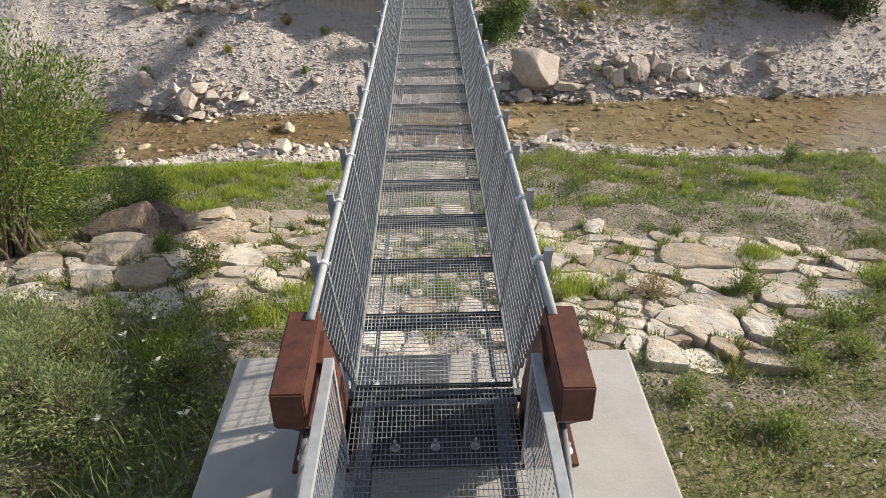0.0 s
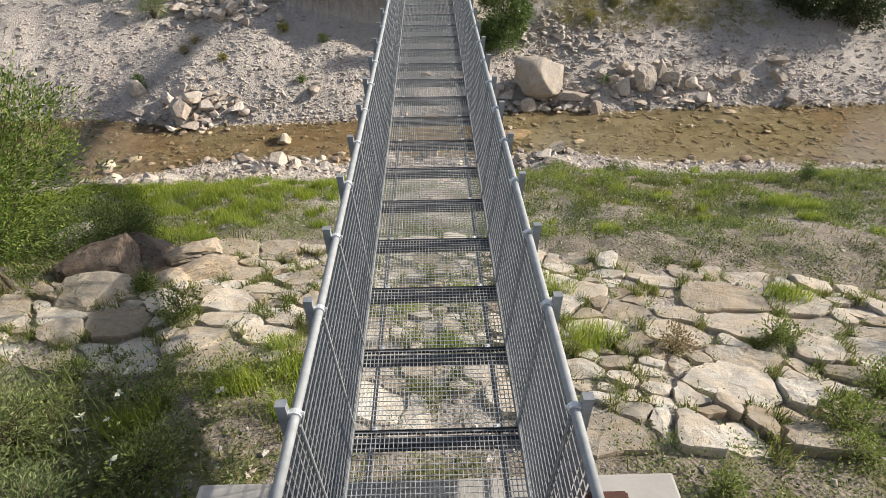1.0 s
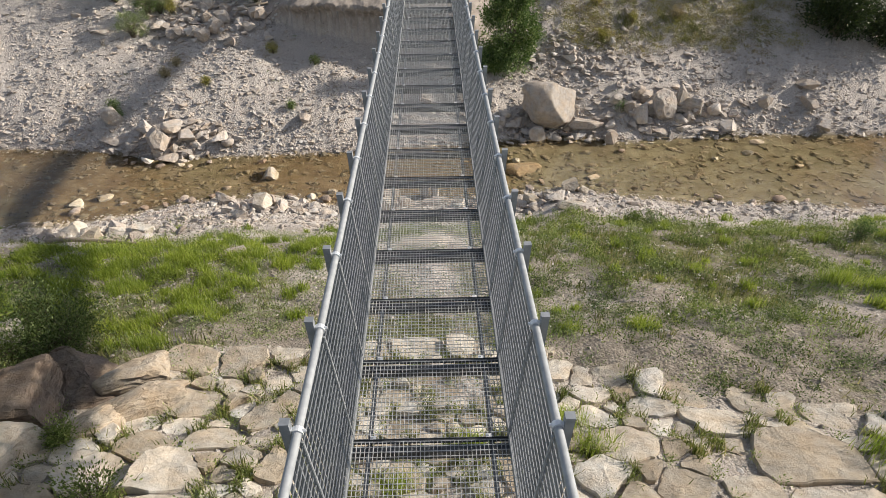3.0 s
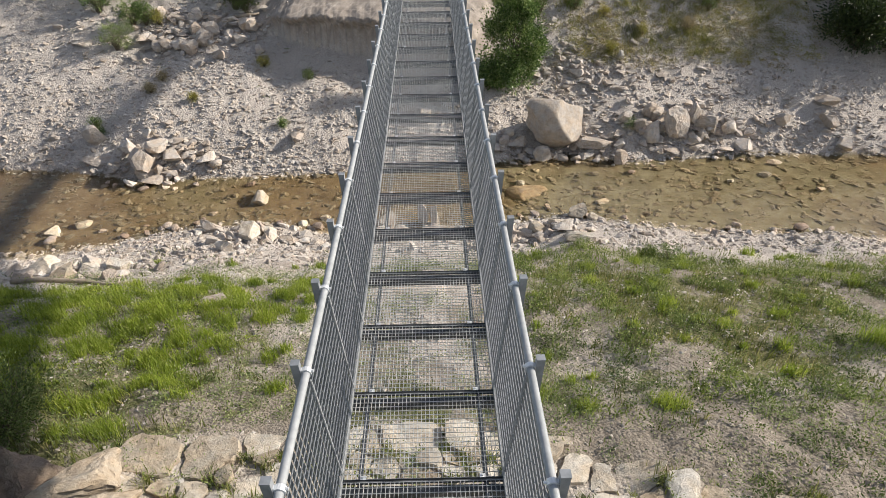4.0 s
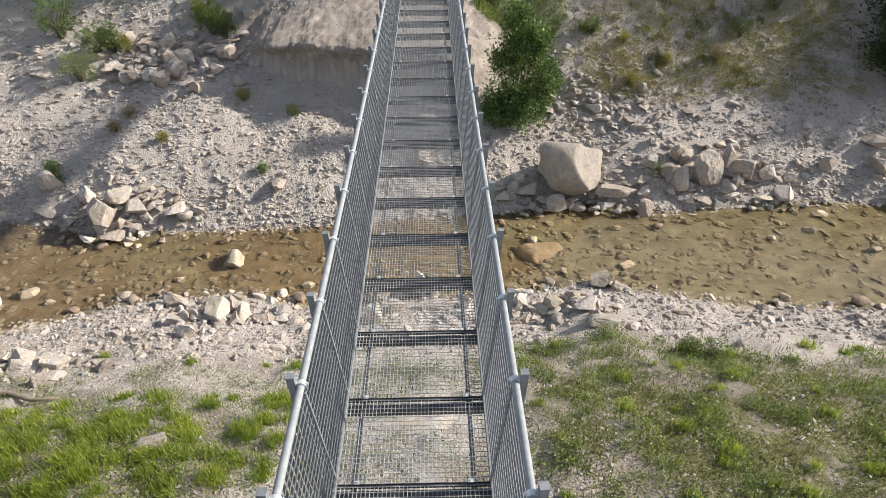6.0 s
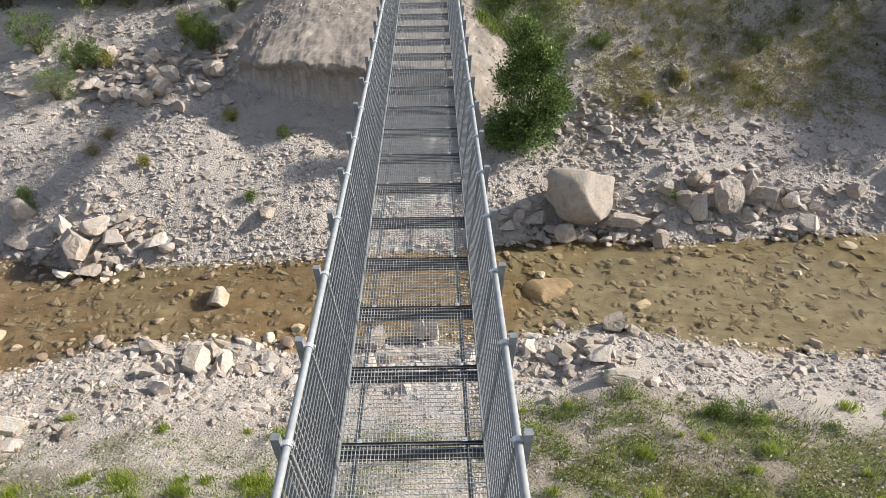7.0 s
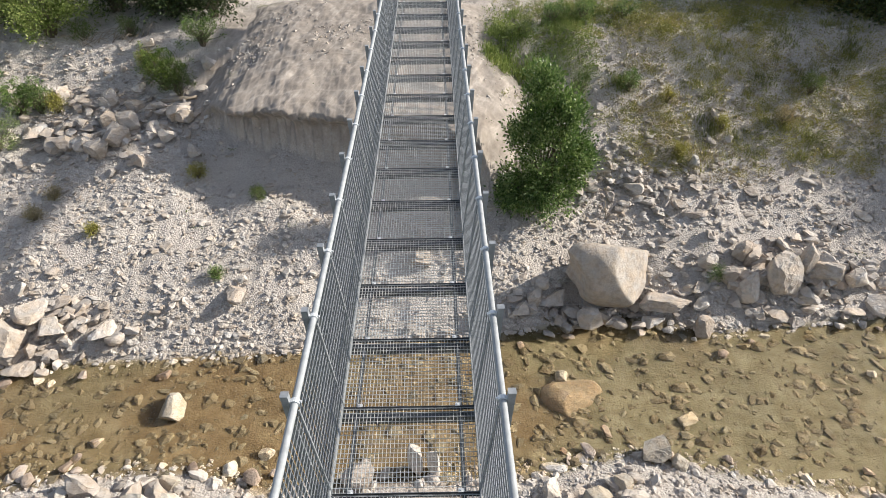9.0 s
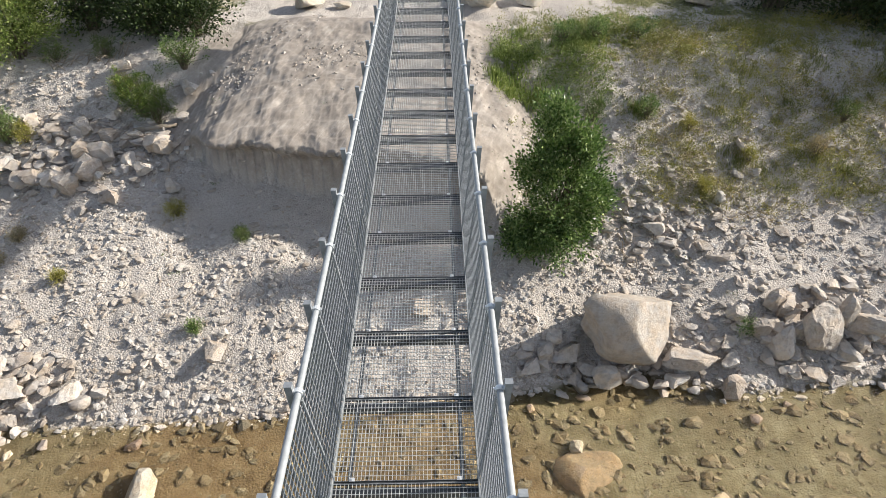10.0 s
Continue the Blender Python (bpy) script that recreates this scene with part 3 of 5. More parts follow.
for y in (-0.1, -1.5, -3.0, -4.6):
    box(bm, -0.56, 0.56, y - 0.03, y + 0.03, -0.2, DK - 0.03)
part("support_frame", bm, GALV_DARK, approach)
bm = bmesh.new()
box(bm, -0.46, 0.46, -0.42, -0.05, -0.196, -0.17, 0.003)
part("anchor_plate", bm, GALV_BEAM, approach)
for x in (-0.27, 0.0, 0.27):
    bm = bmesh.new()
    tube(bm, [(x, -0.28, -0.17), (x, -0.28, -0.162)], 0.032, 16)
    tube(bm, [(x, -0.28, -0.162), (x, -0.28, -0.135)], 0.02, 6)
    tube(bm, [(x, -0.28, -0.135), (x, -0.28, -0.09)], 0.011, 8)
    part("anchor_bolt", bm, GALV_BRIGHT, approach)

for s in (-1, 1):
    shackle = bmesh.new()
    for i in range(10):
        a0, a1 = 2 * math.pi * i / 10, 2 * math.pi * (i + 1) / 10
        tube(shackle, [(s * 0.575, 0.0 + 0.03 * math.cos(a0), DK + 0.06 + 0.03 * math.sin(a0)), (s * 0.575, 0.0 + 0.03 * math.cos(a1), DK + 0.06 + 0.03 * math.sin(a1))], 0.007, 6, False)
    part("shackle", shackle, GALV_BRIGHT, bridge, "bright zinc shackle at the deck end")
    pylon = tagged(new("anchor_pylon"), "rust brown weathering steel anchor pylon bolted to the concrete", "pylon", "pylons at the bridge end")
    a, b = (0.61, 0.775)
    bm = bmesh.new()
    outline = [(-0.90, 1.1), (-0.33, 1.12), (-0.16, 0.50), (-0.02, -0.17), (-0.38, -0.17), (-0.52, 0.35), (-0.93, 0.90)]
    prism(bm, outline if s > 0 else outline[::-1], min(s * a, s * b), max(s * a, s * b))
    bmesh.ops.bevel(bm, geom=bm.edges[:], offset=0.008, segments=2, affect="EDGES")
    part("pylon_body", bm, CORTEN, pylon)
    bm = bmesh.new()
    fin = [(-0.58, 0.98), (-0.38, 1.02), (-0.07, 0.25), (-0.05, -0.17), (-0.34, -0.17), (-0.44, 0.3)]
    prism(bm, fin if s > 0 else fin[::-1], min(s * 0.585, s * 0.618), max(s * 0.585, s * 0.618))
    part("gusset_plate", bm, CORTEN, pylon)
    bm = bmesh.new()
    box(bm, min(s * 0.56, s * 0.94), max(s * 0.56, s * 0.94), -0.44, 0.03, -0.196, -0.168, 0.003)
    base_plate = part("base_plate", bm, CORTEN, pylon)
    for bx, by in ((0.885, -0.34), (0.885, -0.08)):
        bm = bmesh.new()
        tube(bm, [(s * bx, by, -0.168), (s * bx, by, -0.160)], 0.034, 16)
        tube(bm, [(s * bx, by, -0.160), (s * bx, by, -0.132)], 0.022, 6)
        tube(bm, [(s * bx, by, -0.132), (s * bx, by, -0.085)], 0.011, 8)
        part("anchor_bolt", bm, GALV_BRIGHT, base_plate, "bright zinc nut and washer")
    bm = bmesh.new()
    tube(bm, [(s * 0.70, -0.62, 0.62), (s * 0.72, -2.6, -0.2)], 0.021, 10)
    part("back_stay", bm, GALV_DARK, pylon, "grey steel stay bar", smooth=True)

# ---------------------------------------------------------------- rocks
def rock_verts(rs, level, cuts, flat=1.0, jitter=0.05, near=0.24, far=0.46):
    """Corners and faces of one faceted stone of about unit size."""
    bm = bmesh.new()
    if level == 0:
        bm.free()
        a = np.array([0, 1.57, 3.14, 4.71]) + rs.uniform(-0.45, 0.45, 4)
        k = rs.uniform(0.42, 0.66, 4)
        v = np.concatenate([np.stack([np.cos(a) * k, np.sin(a) * k, rs.uniform(-0.1, 0.3, 4)], 1), rs.uniform(-0.2, 0.2, (2, 3)) + [[0, 0, 0.5], [0, 0, -0.5]]])
        f = np.array([[0, 1, 4], [1, 2, 4], [2, 3, 4], [3, 0, 4], [1, 0, 5], [2, 1, 5], [3, 2, 5], [0, 3, 5]])
        return v * np.array([rs.uniform(0.8, 1.3), rs.uniform(0.7, 1.0), flat * rs.uniform(0.5, 0.9)]), f
    bmesh.ops.create_icosphere(bm, subdivisions=level, radius=0.62)
    v = np.array([tuple(p.co) for p in bm.verts])
    f = np.array([[q.index for q in p.verts] for p in bm.faces])
    bm.free()
    for _ in range(cuts):
        n = rs.normal(size=3)
        n /= np.linalg.norm(n)
        d = rs.uniform(near, far)
        over = np.maximum(v @ n - d, 0)
        v = v - over[:, None] * n
    v = v + rs.normal(size=v.shape) * jitter * 0.12
    v *= np.array([rs.uniform(0.8, 1.2), rs.uniform(0.7, 1.0), flat * rs.uniform(0.6, 0.9)])
    return v, f


rs = np.random.RandomState(7)
SHAPES = [mesh_of("rock_shape", *rock_verts(rs, 4, 13, fl, 0.05), STONE_OWN, False) for fl in (1.0, 0.9, 0.8, 0.65, 0.5, 1.0, 0.75, 0.9)]


def smooth_boulder(seed):
    """A water-worn boulder: lumpy, with a few flat faces."""
    r = np.random.RandomState(seed)
    v, f = rock_verts(r, 5, 9, 1.0, 0.0, 0.34, 0.52)
    v = v / np.abs(v).max(0) * np.array([0.52, 0.45, 0.47])
    v[:, 0] *= 0.66 + 0.72 * (v[:, 2] + 0.47)
    lump = np.array([noise.noise(Vector(p) * 2.6 + Vector((seed, 0, 0))) * 0.16 + noise.noise(Vector(p) * 6.0) * 0.04 for p in v])
    return v * (1 + lump[:, None]), f


PALE_SHAPES = [mesh_of("rock_shape", *rock_verts(rs, 4, 12, fl, 0.05), STONE_LIGHT, False) for fl in (1.0, 0.9, 0.8, 0.65, 1.1, 1.0, 0.75, 0.9)]
OCHRE_SHAPE = mesh_of("boulder_shape", *smooth_boulder(9), STONE_OCHRE, True)
BUFF_SHAPES = [mesh_of("boulder_shape", *smooth_boulder(k), STONE_BUFF, True) for k in (3,)]


def cracked(seed):
    """A rough boulder with ledges and cracks."""
    v, f = rock_verts(np.random.RandomState(seed), 5, 9, 0.8, 0.05, 0.22, 0.42)
    ledge = np.array([abs(noise.noise(Vector((p[0] * 2.0 + p[2], p[1] * 2.0, p[2] * 5.0 + seed)))) for p in v])
    return v * (0.90 + 0.26 * np.minimum(ledge * 1.6, 0.5))[:, None], f


WET_SHAPES = [mesh_of("rock_shape", *rock_verts(rs, 3, 11, fl, 0.06), STONE_WET, False) for fl in (1.0, 0.8, 0.9, 0.65)]
BROWN_SHAPES = [mesh_of("boulder_shape", *cracked(k), STONE_BROWN_SHADED, False) for k in (61, 64)]


def rock(name, label, me, x, y, size, sink=0.25, tall=1.0, turn=None, group="", wide=1.0, under=0.0):
    z = float(height(x, y)) - under
    span = max(v.co.x for v in me.vertices) - min(v.co.x for v in me.vertices)
    size = size / span
    zs = [v.co.z for v in me.vertices]
    h = (max(zs) - min(zs)) * size * tall
    ob = new(name, me)
    rz = rs.uniform(0, 360) if turn is None else turn
    ob.matrix_basis = Matrix.Translation((x, y, z - min(zs) * size * tall - sink * h)) @ pose(0, 0, 0, rs.uniform(-8, 8), rs.uniform(-8, 8), rz) @ Matrix.Diagonal((size * wide, size, size * tall, 1))
    return tagged(ob, label, "rock", group)


rock("boulder", "large smooth buff boulder at the water's edge", BUFF_SHAPES[0], 5.35, 27.0, 2.6, 0.14, 0.95, 184)
FAR_ROCKS = [(-11.55, 25.1, 1.05), (-10.49, 25.5, .76), (-11.1, 25.9, .84), (-13.78, 25.8, 1.4), (-13.98, 26.7, .65), (-8.75, 25.3, .52), (-5.51, 26.36, .6),
             (-11.33, 31.59, .8), (-10.44, 31.93, .7), (-8.65, 32.77, .9), (-12.35, 31.69, .73), (-15.85, 31.62, .9), (4.72, 26.0, .6), (5.59, 26.04, .5),
             (17.32, 28.1, .75), (17.16, 27.2, .95), (15.2, 27.2, .6),
             (17.5, 26.1, .66), (13.2, 26.1, .8), (12.42, 26.1, .66), (7.8, 25.6, .5), (3.41, 27.0, .5), (4.15, 26.4, .6)]
FAR_ROCKS += [(-11.94, 31.65, .5), (-10.18, 32.34, .7), (-0.31, 27.51, .62), (6.56, 29.95, .6), (7.46, 31.25, .35), (8.76, 30.75, .31), (-7.96, 33.64, .45),
              (-8.54, 32.83, .55), (-11.03, 32.0, .6), (-12.18, 31.6, .6), (-12.89, 32.16, .5), (-12.12, 33.76, .42)]
for i, (x, y, s) in enumerate(FAR_ROCKS):
    flat = (x, y) == (-13.78, 25.8)
    tall = 0.45 if flat else rs.uniform(0.75, 1.0)
    rock("rock", "pale angular limestone rock on the gravel bank", PALE_SHAPES[3 if flat else i % 8], x, y, s * 1.05, 0.18, tall, 5 if flat else None, "rocks on the far bank")


def worn_block(name, label, x, y, long, deep, tall, turn, seed, lean=0, sink=0.1, material=None, group="rocks on the far bank"):
    """A broken block with worn edges, of a given length, depth and height."""
    r = np.random.RandomState(seed)
    v, f = rock_verts(r, 4, 13, 1.0, 0.1, 0.30, 0.47)
    v = v / np.abs(v).max(0) * 0.5
    v = np.sign(v) * (2 * np.abs(v)) ** 0.86 * 0.5
    v = v * (1 + 0.10 * np.array([noise.noise(Vector(p) * 2.2 + Vector((seed, 0, 0))) for p in v]))[:, None]
    v = v * np.array([long, deep, tall])
    ob = new(name, mesh_of(name, v, f, material or STONE_LIGHT, False))
    ob.matrix_basis = Matrix.Translation((x, y, float(height(x, y)) + tall * (0.5 - sink))) @ pose(0, 0, 0, lean, r.uniform(-6, 6), turn)
    return tagged(ob, label, "rock", group)


worn_block("rock", "long flat white slab at the foot of the big boulder", 6.86, 26.3, 1.6, 0.75, 0.55, 2, 301)
worn_block("rock", "tall pale leaning block in the rock pile", 10.35, 26.7, 1.15, 0.8, 1.5, 14, 302, -22)
worn_block("rock", "narrow upright cream block in the rock pile", 11.2, 27.05, 0.62, 0.5, 1.2, 20, 303, -14)
worn_block("rock", "grey squared block in the rock pile", 11.75, 26.85, 1.1, 0.75, 0.9, -12, 304)
worn_block("rock", "pale upright block in the rock pile", 9.35, 26.5, 0.66, 0.6, 1.0, 20, 305, -8)
worn_block("rock", "pale rounded block in the rock pile", 8.85, 26.85, 0.66, 0.55, 0.7, -20, 306)
worn_block("rock", "pale wedge of rock in the pile", 9.45, 27.6, 0.75, 0.5, 0.7, 40, 307, 10)
worn_block("rock", "pale wedge of rock in the pile", 8.3, 27.3, 0.6, 0.5, 0.5, 10, 308, 10)
worn_block("rock", "broad grey rock half sunk in the gravel", 12.75, 26.9, 0.9, 0.7, 0.6, 30, 309)
worn_block("rock", "pale block fallen onto the stony bank", -10.1, 35.2, 0.55, 0.4, 0.4, 10, 310)
worn_block("rock", "pale block among the heaped rubble", -11.0, 33.3, 0.7, 0.5, 0.7, 10, 312)
worn_block("rock", "rounded cream stone in the heaped rubble", -10.4, 31.7, 0.95, 0.7, 0.7, 30, 313)
worn_block("rock", "rounded cream stone in the heaped rubble", -10.9, 31.3, 0.85, 0.7, 0.7, -30, 314)
worn_block("rock", "pale block beside the log", -8.3, 32.6, 0.8, 0.6, 0.6, 10, 315)
for i, (x, y, s) in enumerate([(-6.55, 23.08, .95), (-13.42, 21.2, .8), (-12.65, 21.6, .6), (13.56, 24.4, .5), (6.45, 22.6, .54), (11.86, 24.0, .3), (15.07, 23.2, .3), (3.53, 24.04, .37),
                               (-5.76, 20.9, .5), (-8.08, 20.6, .5), (-4.65, 21.4, .4), (-3.8, 21.8, .4)]):
    rock("rock", "pale river rock standing in shallow brown water", SHAPES[(i + 2) % 8], x, y, s, 0.12, 0.95, None, "rocks in the river")
rw = random.Random(8)
for i in range(44):
    x = rw.choice((rw.uniform(-13.5, -2.5), rw.uniform(-13.5, -2.5), rw.uniform(2.5, 14)))
    y = 20.75 + float(np.interp(x, NEAR_X, NEAR_S)) + abs(rw.gauss(0, 0.55)) if i % 3 else 25.3 + float(np.interp(x, FAR_X, FAR_S)) - abs(rw.gauss(0, 0.3))
    rock("rock", "pinkish brown wet rock in the river shallows", WET_SHAPES[i % 4], x, y, rw.uniform(0.2, 0.42), 0.1, 1.0, None, "rocks in the river")
rock("boulder", "ochre boulder lying under the river water", OCHRE_SHAPE, 3.78, 23.4, 2.1, 0.68, 0.5, 70, wide=0.75, under=0.0)
for i, (x, y, s) in enumerate([(-6.05, 19.9, .7), (-5.6, 20.3, .6), (-5.3, 20.0, .45), (-6.9, 20.1, .6), (-7.4, 19.9, .4), (3.55, 20.2, .85), (2.4, 19.8, .5), (4.3, 20.6, .5), (5.31, 21.5, .6), (5.79, 21.2, .4), (4.75, 18.7, .95), (-10.4, 16.75, .9), (-10.0, 17.25, .8), (-10.9, 17.4, 1.0), (-9.6, 16.7, .5), (-11.5, 17.5, .9), (-9.2, 17.4, .5), (-1.6, 19.6, .7), (0.9, 19.9, .5)]):
    rock("rock", "pale limestone rock on the near gravel strip", SHAPES[i % 8], x, y, s, 0.2, 0.6 if s > .9 else 0.95, None, "rocks on the near bank")
NEAR_GROUP = "rocks on the near bank"
worn_block("rock", "upright pale split block standing at the water's edge", -0.32, 21.3, 0.38, 0.45, 1.0, 5, 331, -6, 0.1, None, NEAR_GROUP)
worn_block("rock", "upright pale split block standing at the water's edge", 0.10, 21.25, 0.36, 0.4, 0.95, -6, 332, -6, 0.1, None, NEAR_GROUP)
worn_block("rock", "rounded pale rock at the water's edge", -1.6, 20.95, 0.8, 0.6, 0.75, 15, 333, 0, 0.15, None, NEAR_GROUP)
worn_block("rock", "long pale slab on the near gravel strip", 0.15, 20.4, 1.15, 0.4, 0.35, 4, 334, 0, 0.2, None, NEAR_GROUP)
worn_block("rock", "pale wedge of rock on the near gravel strip", -1.0, 20.25, 0.6, 0.45, 0.5, 30, 335, 8, 0.15, None, NEAR_GROUP)
worn_block("rock", "broad flat pale slab lying in the dry slope", -0.25, 13.95, 1.9, 0.55, 0.2, 3, 336, 0, 0.35, None, NEAR_GROUP)
worn_block("rock", "white block on the far gravel", -0.23, 27.5, 0.7, 0.5, 0.5, 20, 337, 0, 0.15, None)
for i, (x, y, s) in enumerate([(2.35, 39.9, 1.5), (3.9, 40.4, 1.1), (-4.7, 40.1, 1.55), (-3.3, 40.0, .9), (10.8, 40.3, 1.1), (1.3, 40.5, .9)]):
    rock("boulder", "pale squared boulder beside the track", SHAPES[i % 8], x, y, s, 0.15, 0.9, None, "boulders by the track")
# shaded side is the darkened stone, sunlit side the added tan slab
rock("boulder", "big brown sandstone boulder with shade in its colour", BROWN_SHAPES[0], -5.2, 7.55, 2.3, 0.42, 0.62, 15, wide=1.1)
rock("boulder", "fractured brown sandstone boulder with shade in its colour, below the big one", BROWN_SHAPES[1], -5.75, 6.75, 1.7, 0.5, 0.55, 60)
worn_block("boulder", "tan sandstone slab added as the boulder's sunlit side", -4.55, 7.75, 1.15, 0.75, 0.7, 20, 320, -10, 0.3, STONE_TAN, "")
worn_block("rock", "flat grey stone lying among grass clumps", -5.0, 13.6, 0.75, 0.4, 0.22, 10, 323, 0, 0.25, STONE_LIGHT, "")
worn_block("boulder", "long tan sandstone slab in the laid slope", -4.35, 7.0, 1.75, 0.5, 0.55, 32, 321, -8, 0.4, STONE_TAN, "")
worn_block("boulder", "long tan sandstone slab in the laid slope", -4.75, 6.55, 1.1, 0.45, 0.5, 40, 322, -8, 0.4, STONE_TAN, "")
rock("boulder", "buff block at the edge of the laid stones", SHAPES[1], -5.5, 5.75, 1.2, 0.45, 0.5, 10)
rock("boulder", "pale speckled boulder among shrubs", PALE_SHAPES[5], -7.75, 9.15, 0.95, 0.15, 0.75, 70)


# ---------------------------------------------------------------- scattered gravel
def stone_field(name, label, material, xs, ys, sizes, level, seed, sink=0.25, parent=None, flat=0.8):
    r = np.random.RandomState(seed)
    protos = [rock_verts(r, level, 11, flat, 0.25 if level < 3 else 0.1, 0.2, 0.45) for _ in range(10)]
    protos = [(v * (1.02 / np.ptp(v[:, 0])), f) for v, f in protos]
    zs = height(xs, ys)
    vs, fs, count = [], [], 0
    which = r.randint(0, 10, len(xs))
    for k in range(10):
        v, f = protos[k]
        idx = np.nonzero(which == k)[0]
        if not len(idx):
            continue
        a = r.uniform(0, 2 * math.pi, len(idx))
        c, s = np.cos(a), np.sin(a)
        sz = sizes[idx]
        st = r.uniform(0.75, 1.3, len(idx))
        x = (v[None, :, 0] * c[:, None] - v[None, :, 1] * s[:, None]) * (sz * st)[:, None] + xs[idx][:, None]
        y = (v[None, :, 0] * s[:, None] + v[None, :, 1] * c[:, None]) * sz[:, None] + ys[idx][:, None]
        tilt = r.normal(0, 0.18, (len(idx), 1))
        z = v[None, :, 2] * sz[:, None] + (x - xs[idx][:, None]) * tilt + zs[idx][:, None] + sz[:, None] * (0.25 - sink)
        vs.append(np.stack([x, y, z], -1).reshape(-1, 3))
        fs.append((f[None] + (np.arange(len(idx)) * len(v))[:, None, None] + count).reshape(-1, 3))
        count += len(idx) * len(v)
    ob = new(name, mesh_of(name, np.concatenate(vs), np.concatenate(fs), material, False))
    return tagged(ob, label, "stones", kind="stuff")


HEAP_SHAPES = [mesh_of("rock_shape", *rock_verts(rs, 3, 11, fl, 0.1, 0.2, 0.45), STONE_LIGHT, False) for fl in (1.0, 0.9, 0.8, 0.7, 1.0, 0.75)]


def heap(name, label, rock_label, group, xs, ys, sizes, seed, sink, large=0.39):
    """A heap of broken stone: the large blocks are single rocks, the small ones lie between them."""
    big = sizes > large
    for i, (x, y, s) in enumerate(zip(xs[big], ys[big], sizes[big])):
        rock("rock", rock_label, HEAP_SHAPES[i % 6], float(x), float(y), float(s), 0.16, 0.85, None, group)
    return stone_field(name, label, STONE_DULL, xs[~big], ys[~big], sizes[~big], 2, seed, sink)


def scatter(n, x0, x1, y0, y1, seed, keep):
    r = np.random.RandomState(seed)
    x, y = r.uniform(x0, x1, n), r.uniform(y0, y1, n)
    k = r.uniform(0, 1, n) < keep(x, y)
    return x[k], y[k], r.uniform(0, 1, k.sum())


def far_bank(x, y):
    yy = y - shore(x, y)
    n = fbm(x * 0.5, y * 0.5, 41, 3)
    d = step(25.3, 25.8, yy) * (1 - (0.75 - 0.5 * step(-6.5, -8.0, x)) * step(29.0, 31.5, yy)) * np.clip(0.60 + 0.8 * n + 0.5 * (1 - step(25.8, 27.2, yy)), 0.45, 1)
    d = d * (1 - 0.9 * np.clip(mound(x, y) * 2, 0, 1)) * (1 - 0.3 * step(28.6, 30.0, y) * step(-7.0, -5.5, x) * step(4.0, 2.5, x))
    d = d * (1 - 0.35 * step(27.0, 28.0, y) * step(2, 3, x)) * (1 - 0.5 * step(28.6, 30.5, y) * step(3, 5, x))
    left = np.exp(-((x + 11.5) / 3.0) ** 2 - ((y - 32.2) / 1.3) ** 2)
    return np.clip(np.maximum(d, left), 0, 1) * (1 - 0.8 * step(35, 37, y))


def near_bank(x, y):
    yy = y - shore(x, y)
    n = fbm(x * 0.5, y * 0.5, 43, 3)
    early = 1.5 * step(-1.5, -3.0, x)
    return np.clip(step(17.6, 19.2 + 0.5 * early, yy + 0.8 * n + early) * (1 - step(20.7, 21.2, yy)), 0, 1)


x, y, u = scatter(125000, -25, 25, 24, 37, 11, far_bank)
s = 0.034 + 0.20 * u ** 4.8
k = s < 0.075
stone_field("bank_gravel", "loose pale angular gravel on the far bank", STONE_PALE, x[k], y[k], s[k], 0, 21, 0.25, flat=0.6)
stone_field("bank_pebbles", "pale angular pebbles on the far bank", STONE_PALE, x[~k], y[~k], s[~k], 1, 32, 0.25, flat=0.65)
x, y, u = scatter(8200, -25, 25, 24.3, 36, 12, lambda x, y: far_bank(x, y) * (0.40 + 0.60 * (1 - step(25.8, 28.0, y - shore(x, y)))))
stone_field("bank_cobbles", "pale angular cobbles piled along the far waterline", STONE_PALE, x, y, 0.10 + 0.28 * u ** 3.8, 2, 22)
x, y, u = scatter(42000, -19, 19, 14.8, 22.5, 13, near_bank)
stone_field("shore_gravel", "white gravel along the near waterline", STONE_DULL, x, y, 0.032 + 0.15 * u ** 3.6, 0, 23, 0.2)
x, y, u = scatter(1500, -20, 20, 17, 22.5, 14, near_bank)
stone_field("shore_cobbles", "white cobbles along the near waterline", STONE_PALE, x, y, 0.14 + 0.24 * u ** 2.2, 2, 24)
x, y, u = scatter(10500, -23, 23, 20, 26.8, 15, lambda x, y: step(20.4, 20.9, y - shore(x, y)) * (1 - step(25.5, 25.9, y - shore(x, y))) * 0.8)
stone_field("river_bed_stones", "brown silt-covered stones on the river bed", STONE_BED, x, y, 0.05 + 0.34 * u ** 3.8, 1, 25, 0.2, flat=0.34)
x, y, u = scatter(38000, -12, 14, 0, 18.5, 16, lambda x, y: np.clip(zone_values(x, y)[0] * 1.3 + 0.22 + 0.5 * step(2.6, 1.4, x) * step(9.8, 11.5, y), 0, 1) * (1 - step(16.5, 18.5, y)))
stone_field("slope_gravel", "scattered small stones on the dry slope", STONE_PALE, x, y, 0.025 + 0.11 * u ** 3.0, 0, 26, 0.25)
r = np.random.RandomState(19)
x, y = r.normal(-10.8, 1.9, 330), r.normal(32.5, 0.85, 330)
heap("rubble_pile", "heaped small rubble beside the outcrop", "pale rubble block heaped beside the outcrop", "rubble beside the outcrop", x, y, 0.15 + 0.45 * r.uniform(0, 1, 330) ** 2.5, 28, 0.1)
x, y = r.normal(-10.6, 1.1, 90), r.normal(25.5, 0.5, 90)
